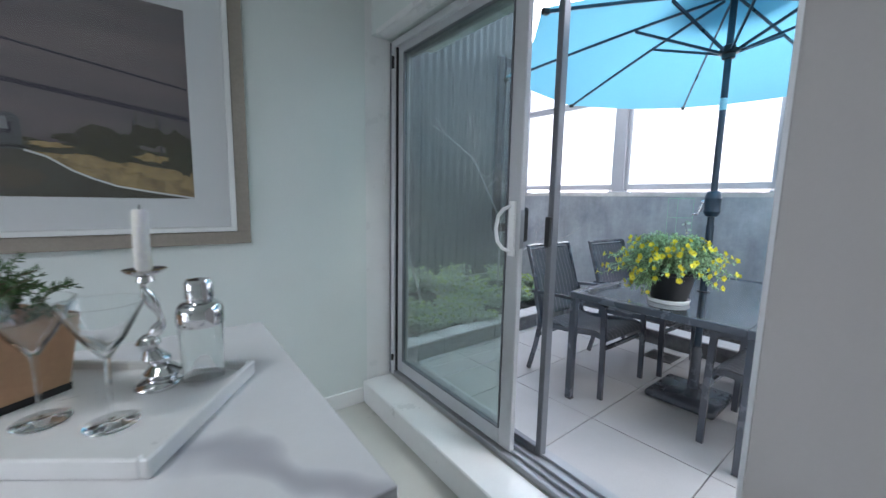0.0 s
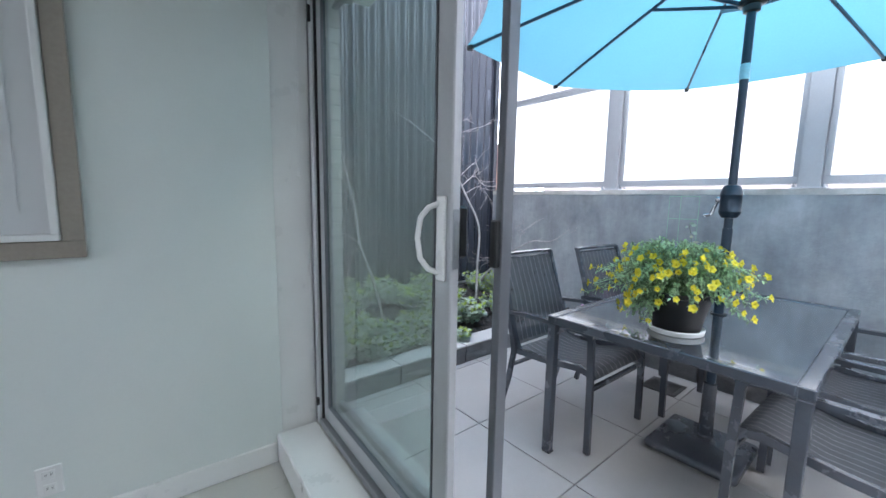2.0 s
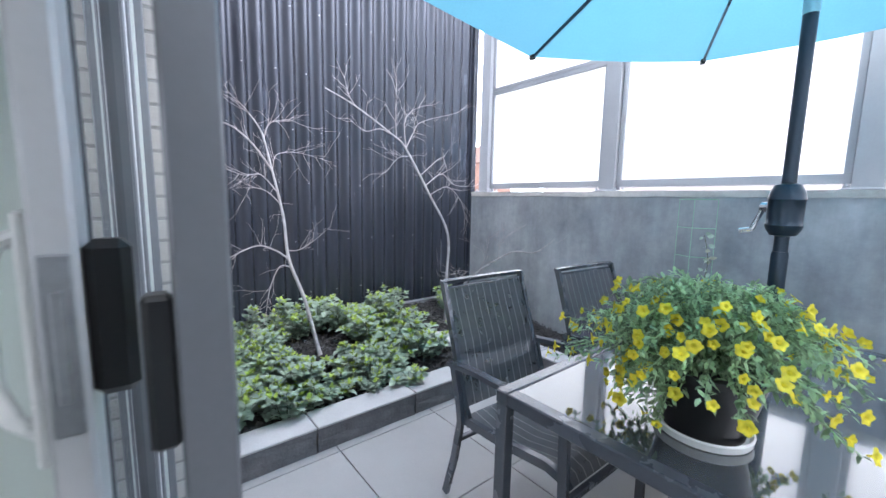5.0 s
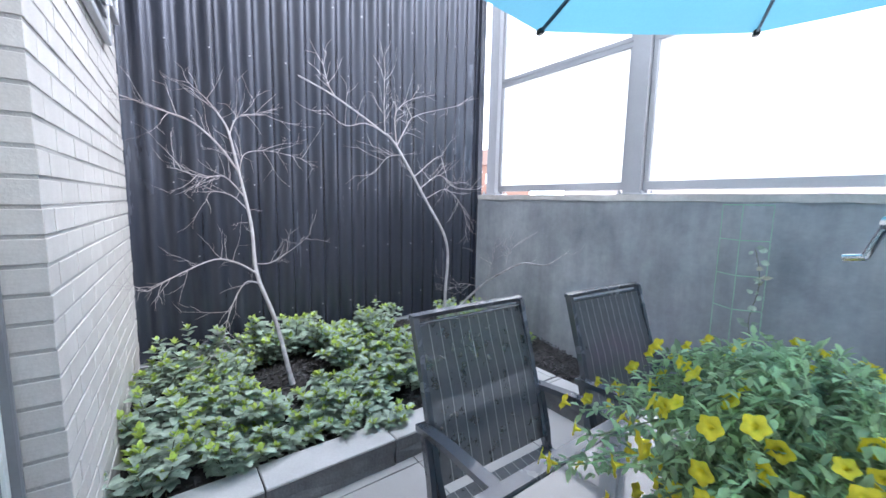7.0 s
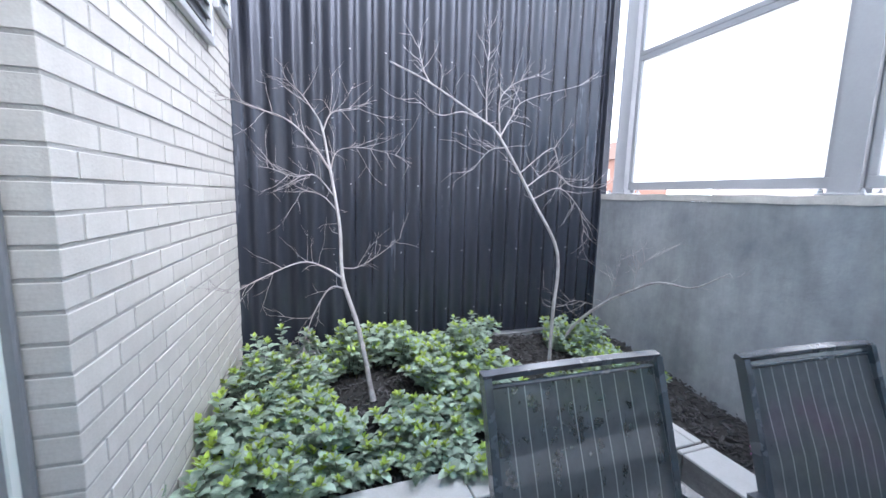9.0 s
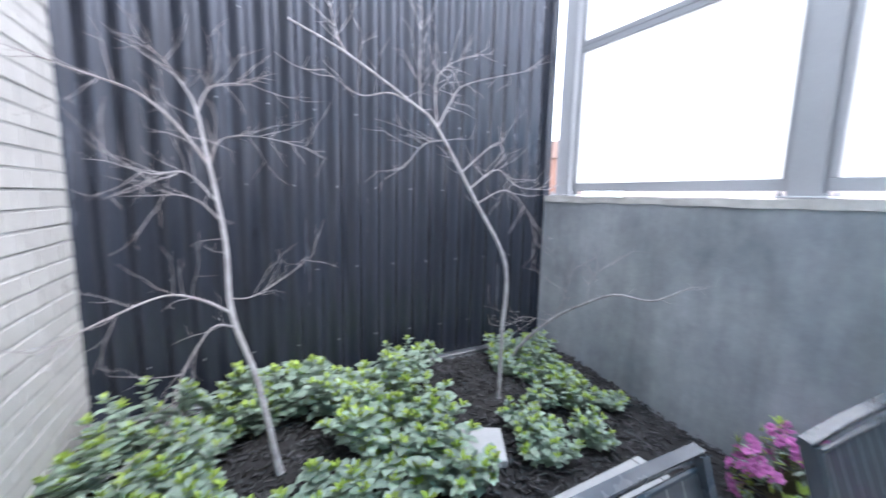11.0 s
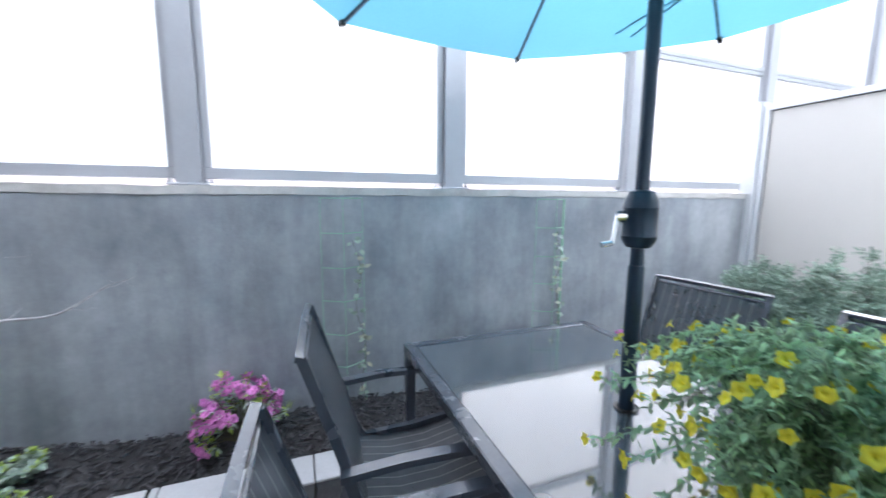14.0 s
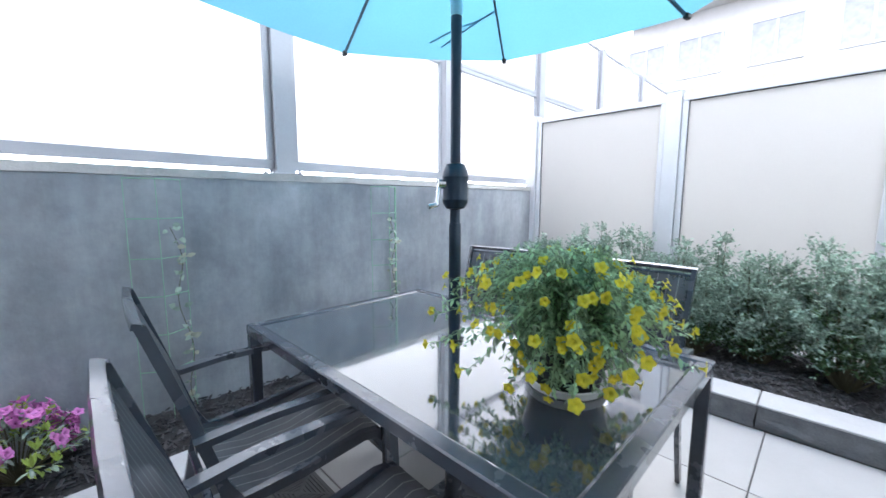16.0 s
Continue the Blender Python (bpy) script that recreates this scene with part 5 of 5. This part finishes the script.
def candlestick():
    t = thing("candlestick", "hammered silver candlestick with a crooked stem on the tray", "candlestick", 1.42, 1.322, 0.914)
    bm = bmesh.new()
    lathe(bm, [(0.048, 0), (0.05, 0.004), (0.046, 0.012), (0.03, 0.018), (0.036, 0.024), (0.04, 0.032), (0.03, 0.042), (0.02, 0.05), (0.026, 0.058), (0.03, 0.066), (0.022, 0.076), (0.015, 0.085), (0.022, 0.095), (0.026, 0.102), (0.02, 0.112), (0.012, 0.12)], 24)
    for v in bm.verts:
        v.co.x += 0.012 * math.sin(v.co.z * 45)
    t.scale = (0.82, 0.82, 0.88)
    part("foot", bm, CHROME, t, "", 60)
    st = tube(bmesh.new(), curve_pts([(-0.004, 0, 0.115), (0.016, 0, 0.145), (0.004, 0, 0.185), (-0.012, 0, 0.225), (-0.008, 0, 0.245)], 5), [0.01 + 0.004 * math.sin(i * 0.7) for i in range(21)], 12)
    part("stem", st, CHROME, t, "", 60)
    part("drip_pan", lathe(bmesh.new(), [(0.008, 0.235), (0.018, 0.24), (0.016, 0.25), (0.03, 0.256), (0.041, 0.262), (0.043, 0.266), (0.027, 0.263), (0.016, 0.262)], 28, (-0.008, 0, 0)), CHROME, t, "", 60)
    c = thing("candle", "white drip candle standing in the candlestick", "candle", 1.412, 1.322, 1.1455)
    cb = lathe(bmesh.new(), [(0.011, 0), (0.014, 0.004), (0.0138, 0.04), (0.013, 0.08), (0.0118, 0.112), (0.008, 0.116)], 16)
    for v in cb.verts:
        k = 1 + 0.16 * noise.noise(Vector((v.co.x * 60, v.co.y * 60, v.co.z * 14)))
        v.co.x, v.co.y = v.co.x * k, v.co.y * k
    part("wax", cb, WAX, c, "", 60)
    part("wick", tube(bmesh.new(), [(0, 0, 0.114), (0.001, 0, 0.124)], 0.001, 5), BLACK, c)
candlestick()


def shaker():
    t = thing("cocktail_shaker", "glass cocktail shaker with a chrome lid on the tray", "shaker", 1.496, 1.3, 0.9155)
    t.scale = (1.05, 1.05, 0.94)
    body = lathe(bmesh.new(), [(0.034, 0), (0.036, 0.003), (0.038, 0.13), (0.0355, 0.13), (0.0335, 0.008), (0.0, 0.008)], 36, close=False)
    part("body", body, TABLEGLASS, t, "clear glass body", 60)
    part("lid", lathe(bmesh.new(), [(0.04, 0.124), (0.041, 0.126), (0.041, 0.152), (0.038, 0.164), (0.031, 0.171), (0.0235, 0.174), (0.0235, 0.18)], 36), CHROME, t, "chrome shoulder lid", 50)
    part("cap", lathe(bmesh.new(), [(0.0245, 0.1805), (0.025, 0.184), (0.024, 0.214), (0.02, 0.221), (0.002, 0.223)], 32), CHROME, t, "chrome cap", 50)
shaker()


def martini(x, y):
    t = thing("martini_glass", "clear empty martini glass on the tray", "glass", x, y, 0.9155, 0, "glasses on the tray")
    part("foot", lathe(bmesh.new(), [(0.037, 0), (0.038, 0.0015), (0.02, 0.004), (0.005, 0.009)], 32), TABLEGLASS, t, "", 60)
    part("glass_stem", lathe(bmesh.new(), [(0.0045, 0.0085), (0.0035, 0.04), (0.0038, 0.1), (0.006, 0.112)], 16), TABLEGLASS, t, "", 60)
    part("bowl", lathe(bmesh.new(), [(0.006, 0.1115), (0.03, 0.148), (0.056, 0.2), (0.0575, 0.204), (0.0562, 0.204), (0.0545, 0.2), (0.029, 0.1505), (0.0, 0.118)], 40, close=False), TABLEGLASS, t, "", 60)
martini(1.263, 1.279)
martini(1.354, 1.203)


def herb_box():
    t = thing("herb_planter", "copper-brown box with feathery green herbs on the tray", "planter", 1.187, 1.418, 0.914, 35)
    w = 0.09
    cop = mat("brushed_copper_brown", (0.5, 0.3, 0.18), 0.4, 0.5, spot=0.05, bump=0.1)
    bm = bmesh.new()
    lathe(bm, [(w * 1.15, 0.008), (w * 1.414, 0.145), (w * 1.36, 0.145), (w * 1.1, 0.02)], 4)
    bmesh.ops.rotate(bm, verts=bm.verts, matrix=Matrix.Rotation(radians(45), 3, "Z"))
    part("box", soft(bm, 0.003), cop, t)
    b2 = lathe(bmesh.new(), [(w * 1.16, 0.0), (w * 1.17, 0.014), (w * 1.1, 0.016)], 4)
    bmesh.ops.rotate(b2, verts=b2.verts, matrix=Matrix.Rotation(radians(45), 3, "Z"))
    part("base_strip", b2, BLACK, t)
    lv, rng, st = Leaves(), random.Random(4), bmesh.new()
    for s in range(70):
        d = any_way(rng, 0.15, 1.0)
        p0 = Vector((rng.uniform(-0.06, 0.06), rng.uniform(-0.06, 0.06), 0.13))
        ln = rng.uniform(0.06, 0.15)
        pts = [p0 + d * ln * k / 8 + Vector((0, 0, 0.03 * math.sin(k * 0.35))) for k in range(9)]
        tube(st, pts, 0.0012, 3, False)
        for q in pts[1:]:
            for _ in range(5):
                lv.small(q, (d * 0.5 + any_way(rng)).normalized(), any_way(rng), rng.uniform(0.012, 0.02), 0.004)
    part("stem_cluster", st, STEM, t, "", 0, "stuff")
    lv.part("foliage", thin_mat("dark_herb_leaf", (0.07, 0.15, 0.05), 0.2, 0.5, island=0.4), t, "feathery green leaves", "stuff")
herb_box()


def picture():
    t = thing("framed_picture", "framed desert road picture, taupe frame with white mount", "picture", -0.033, 2.51, -0.027)
    x1, z0, x0, z1 = 1.845, 1.08, -0.1, 2.34
    taupe = mat("taupe_wood_frame", (0.34, 0.3, 0.26), 0.55, spot=0.05, scale=4, bump=0.1)
    for r in ((x0, x1, z0, z0 + 0.06), (x0, x1, z1 - 0.06, z1), (x0, x0 + 0.06, z0 + 0.06, z1 - 0.06), (x1 - 0.06, x1, z0 + 0.06, z1 - 0.06)):
        part("frame_rail", soft(boxes((r[0], r[1], -0.03, 0, r[2], r[3])), 0.002), taupe, t)
    i = 0.062
    for r in ((x0 + i, x1 - i, z0 + i, z0 + i + 0.022), (x0 + i, x1 - i, z1 - i - 0.022, z1 - i), (x0 + i, x0 + i + 0.022, z0 + i + 0.022, z1 - i - 0.022), (x1 - i - 0.022, x1 - i, z0 + i + 0.022, z1 - i - 0.022)):
        part("inner_rail", soft(boxes((r[0], r[1], -0.042, -0.002, r[2], r[3])), 0.003), TRIM, t, "white inner rail")
    mount = mat("white_mount_board", (0.75, 0.75, 0.77), 0.7, spot=0.01, grain=0.01, bump=0.02)
    part("mount", boxes((x0 + 0.085, x1 - 0.085, -0.012, -0.004, z0 + 0.085, z1 - 0.085)), mount, t)
    e = 0.155
    part("mount_step", boxes((x0 + e, x1 - e, -0.017, -0.0125, z0 + e + 0.01, z1 - e)), mount, t)
    ix0, ix1, iz0, iz1, y = x0 + 0.23, 1.615, 1.297, 2.115, -0.0178
    skym = mat("storm_sky_print", (0.215, 0.175, 0.18), 0.6, tone=(0.12, 0.1, 0.115), scale=3, grain=0.01, bump=0, stretch=(0.35, 1, 2.2))
    part("print_sky", boxes((ix0, ix1, y, y + 0.004, iz0, iz1)), skym, t, "purple-brown stormy sky print", 0)

    def flat(name, pts, material, off, label=""):
        bm = bmesh.new()
        f = [bm.verts.new((px, y - off, pz)) for px, pz in pts]
        b = [bm.verts.new((px, y - off + 0.0006, pz)) for px, pz in pts]
        bm.faces.new(f)
        bm.faces.new(b[::-1])
        for k in range(len(f)):
            j = (k + 1) % len(f)
            bm.faces.new((f[k], b[k], b[j], f[j]))
        bmesh.ops.recalc_face_normals(bm, faces=bm.faces)
        part(name, bm, material, t, label, 0)
    rng = random.Random(3)
    xs = [ix0 + (ix1 - ix0) * k / 40 for k in range(41)]
    scrub = mat("dark_scrub_print", (0.1, 0.09, 0.055), 0.6, scale=25, spot=0.25, bump=0)
    sand = mat("sand_print", (0.5, 0.35, 0.17), 0.6, tone=(0.2, 0.14, 0.07), scale=22, grain=0.15, bump=0)
    wire_dark = mat("black_shadow_print", (0.03, 0.028, 0.03), 0.6, bump=0)
    tar = mat("dark_road_print", (0.085, 0.075, 0.06), 0.6, scale=6, spot=0.12, bump=0)
    flat("print_scrub", [(ix0, iz0)] + [(ix1, iz0)] + [(x, 1.52 + 0.035 * noise.noise(Vector((x * 9, 0, 0))) - 0.05 * (x - 1.1)) for x in xs[::-1]], scrub, 0.001, "dark scrub")
    flat("print_sand", [(ix0, iz0)] + [(ix1, iz0)] + [(x, 1.475 + 0.03 * noise.noise(Vector((x * 16, 3, 0))) - 0.1 * (x - 1.05)) for x in xs[::-1]], sand, 0.002, "tan desert sand")
    flat("print_road", [(ix0, iz0), (ix1, iz0), (ix1, 1.302), (1.45, 1.327), (1.343, 1.348), (1.21, 1.405), (1.14, 1.455), (1.06, 1.478), (0.9, 1.482), (ix0, 1.47)], tar, 0.003, "dark road")
    line = [(1.613, 1.303), (1.45, 1.329), (1.343, 1.349), (1.27, 1.377), (1.21, 1.406), (1.14, 1.456), (1.08, 1.477)]
    flat("print_line", line + [(px - 0.003, pz - 0.007) for px, pz in line[::-1]], mount, 0.004, "white road line")
    brush = mat("dark_bush_print", (0.075, 0.068, 0.04), 0.6, tone=(0.05, 0.045, 0.03), scale=30, bump=0)

    def blot(name, cx, cz, a, b, seed, material, off, rag=0.45):
        pts = []
        for k in range(44):
            u = 2 * math.pi * k / 44
            q = 1 + rag * noise.noise(Vector((2.2 * math.cos(u), 2.2 * math.sin(u), seed))) + 0.5 * rag * noise.noise(Vector((7 * math.cos(u), 7 * math.sin(u), seed)))
            pts.append((min(ix1, cx + a * q * math.cos(u)), cz + b * q * math.sin(u)))
        flat(name, pts, material, off)
    for k, (cx, cz, a, b) in enumerate(((1.3, 1.54, 0.07, 0.05), (1.385, 1.515, 0.05, 0.045), (1.46, 1.56, 0.06, 0.045), (1.565, 1.53, 0.055, 0.06), (1.585, 1.45, 0.03, 0.05), (1.35, 1.475, 0.03, 0.022), (1.2, 1.53, 0.04, 0.018))):
        blot("print_bush", cx, cz, a, b, k * 3.7, brush, 0.0046 + 0.0002 * k)
    pale = mat("pale_sand_print", (0.5, 0.36, 0.17), 0.6, tone=(0.3, 0.2, 0.09), scale=40, grain=0.1, bump=0)
    for k, (cx, cz, a, b) in enumerate(((1.24, 1.455, 0.06, 0.014), (1.32, 1.43, 0.05, 0.012), (1.43, 1.42, 0.06, 0.014), (1.52, 1.39, 0.07, 0.013), (1.15, 1.498, 0.05, 0.01), (1.47, 1.47, 0.05, 0.014))):
        blot("print_sand_patch", cx, cz, a, b, 40 + k * 2.9, pale, 0.0062 + 0.0002 * k, 0.8)
    # Brown reflection patch over the road, laid on as colour.
    blot("painted_glare", 1.0, 1.37, 0.13, 0.045, 91, mat("brown_reflection_patch", (0.13, 0.1, 0.075), 0.6, scale=9, bump=0), 0.0048, 0.3)
    van = mat("grey_van_print", (0.11, 0.11, 0.125), 0.6, scale=20, bump=0)
    flat("print_van", [(0.93, 1.492), (1.068, 1.49), (1.078, 1.52), (1.078, 1.585), (1.06, 1.606), (0.93, 1.612)], van, 0.005, "grey van")
    flat("print_van_window", [(1.0, 1.545), (1.045, 1.545), (1.042, 1.59), (1.0, 1.592)], mat("pale_window_print", (0.3, 0.31, 0.33), 0.6, bump=0), 0.0058)
    flat("print_van_shadow", [(0.93, 1.478), (1.1, 1.478), (1.075, 1.491), (0.93, 1.491)], wire_dark, 0.0055)
    for px, h in ((1.42, 0.1), (1.49, 0.12)):
        flat("print_pole", [(px, 1.56), (px + 0.004, 1.56), (px + 0.004, 1.56 + h), (px, 1.56 + h)], brush, 0.0044)
    wire = mat("dark_wire_print", (0.055, 0.05, 0.07), 0.6, bump=0)
    for zl, zr, w in ((1.735, 1.66, 0.02), (1.875, 1.785, 0.01)):
        flat("print_wire", [(ix0, zl + 0.08), (1.045, zl), (1.61, zr), (1.61, zr - w), (1.045, zl - w), (ix0, zl + 0.08 - w)], wire, 0.001)
    for px in (1.41, 1.5):
        flat("print_pole", [(px, 1.45), (px + 0.006, 1.45), (px + 0.006, 1.63), (px, 1.63)], wire, 0.0015)
    bus = mat("blue_grey_bus_print", (0.16, 0.18, 0.2), 0.5, bump=0)
    flat("print_bus", [(0.98, 1.475), (1.075, 1.475), (1.075, 1.57), (1.06, 1.59), (0.98, 1.59)], bus, 0.0045, "blue-grey bus")
    flat("print_bus_window", [(1.0, 1.53), (1.055, 1.53), (1.055, 1.57), (1.0, 1.57)], wire, 0.0055)
    sheetg = part("glazing", boxes((x0 + 0.085, x1 - 0.085, -0.036, -0.034, z0 + 0.085, z1 - 0.085)), CLEAR, t, "clear picture glass", 0)
    sheetg.visible_shadow = False
    in_house(t)
picture()

# ---- floor pavers and bricks ----
def pavers():
    pitch, gap = 0.617, 0.006
    whole = slab_mesh("paver", pitch - gap, pitch - gap, 0.012, TILE, 0, 0.0015)
    xs, ys = [3.483 + pitch * k for k in (-2, -1, 0, 1, 2)], [2.144 + pitch * k for k in (-4, -3, -2, -1, 0, 1)]
    for x in xs:
        for y in ys:
            x0, x1, y0, y1 = max(x, 2.82), min(x + pitch, 5.09), max(y, -0.33), min(y + pitch, 2.82)
            if x1 - x0 < 0.03 or y1 - y0 < 0.03:
                continue
            me = whole if x1 - x0 > pitch - 0.001 and y1 - y0 > pitch - 0.001 else slab_mesh("paver", x1 - x0 - gap, y1 - y0 - gap, 0.012, TILE, 0, 0.0015)
            piece("paver", me, floor, pose(x0 + gap / 2, y0 + gap / 2, -0.012))
pavers()


def bricks():
    course, length, joint, h, d = 0.0734, 0.207, 0.01, 0.0634, 0.1
    full = slab_mesh("brick", d, length - joint, h, BRICK, 0, 0.0018)
    half = slab_mesh("brick", d, length / 2 - joint, h, BRICK, 0, 0.0018)
    rest = bmesh.new()
    for j in range(60):
        z, y, i = -0.0202 + j * course, 0.0, 0
        while y < 1.66:
            short = j % 2 and i == 0
            w = (length / 2 if short else length) - joint
            w2 = min(w, 1.68 - y)
            jit = 0.0015 * math.sin(i * 7.3 + j * 3.7)
            if z < 2.35:
                me = half if short else full if w2 == w else slab_mesh("brick", d, w2, h, BRICK, 0, 0.0018)
                piece("brick", me, wall_brick, pose(0.0 - d + jit, y, z))
            else:
                box(rest, 0.0 - d + jit, 0.0 + jit, y, y + w2, z, z + h)
            y += w + joint
            i += 1
    part("upper_bricks", rest, BRICK, wall_brick, "", 0, "stuff")
bricks()
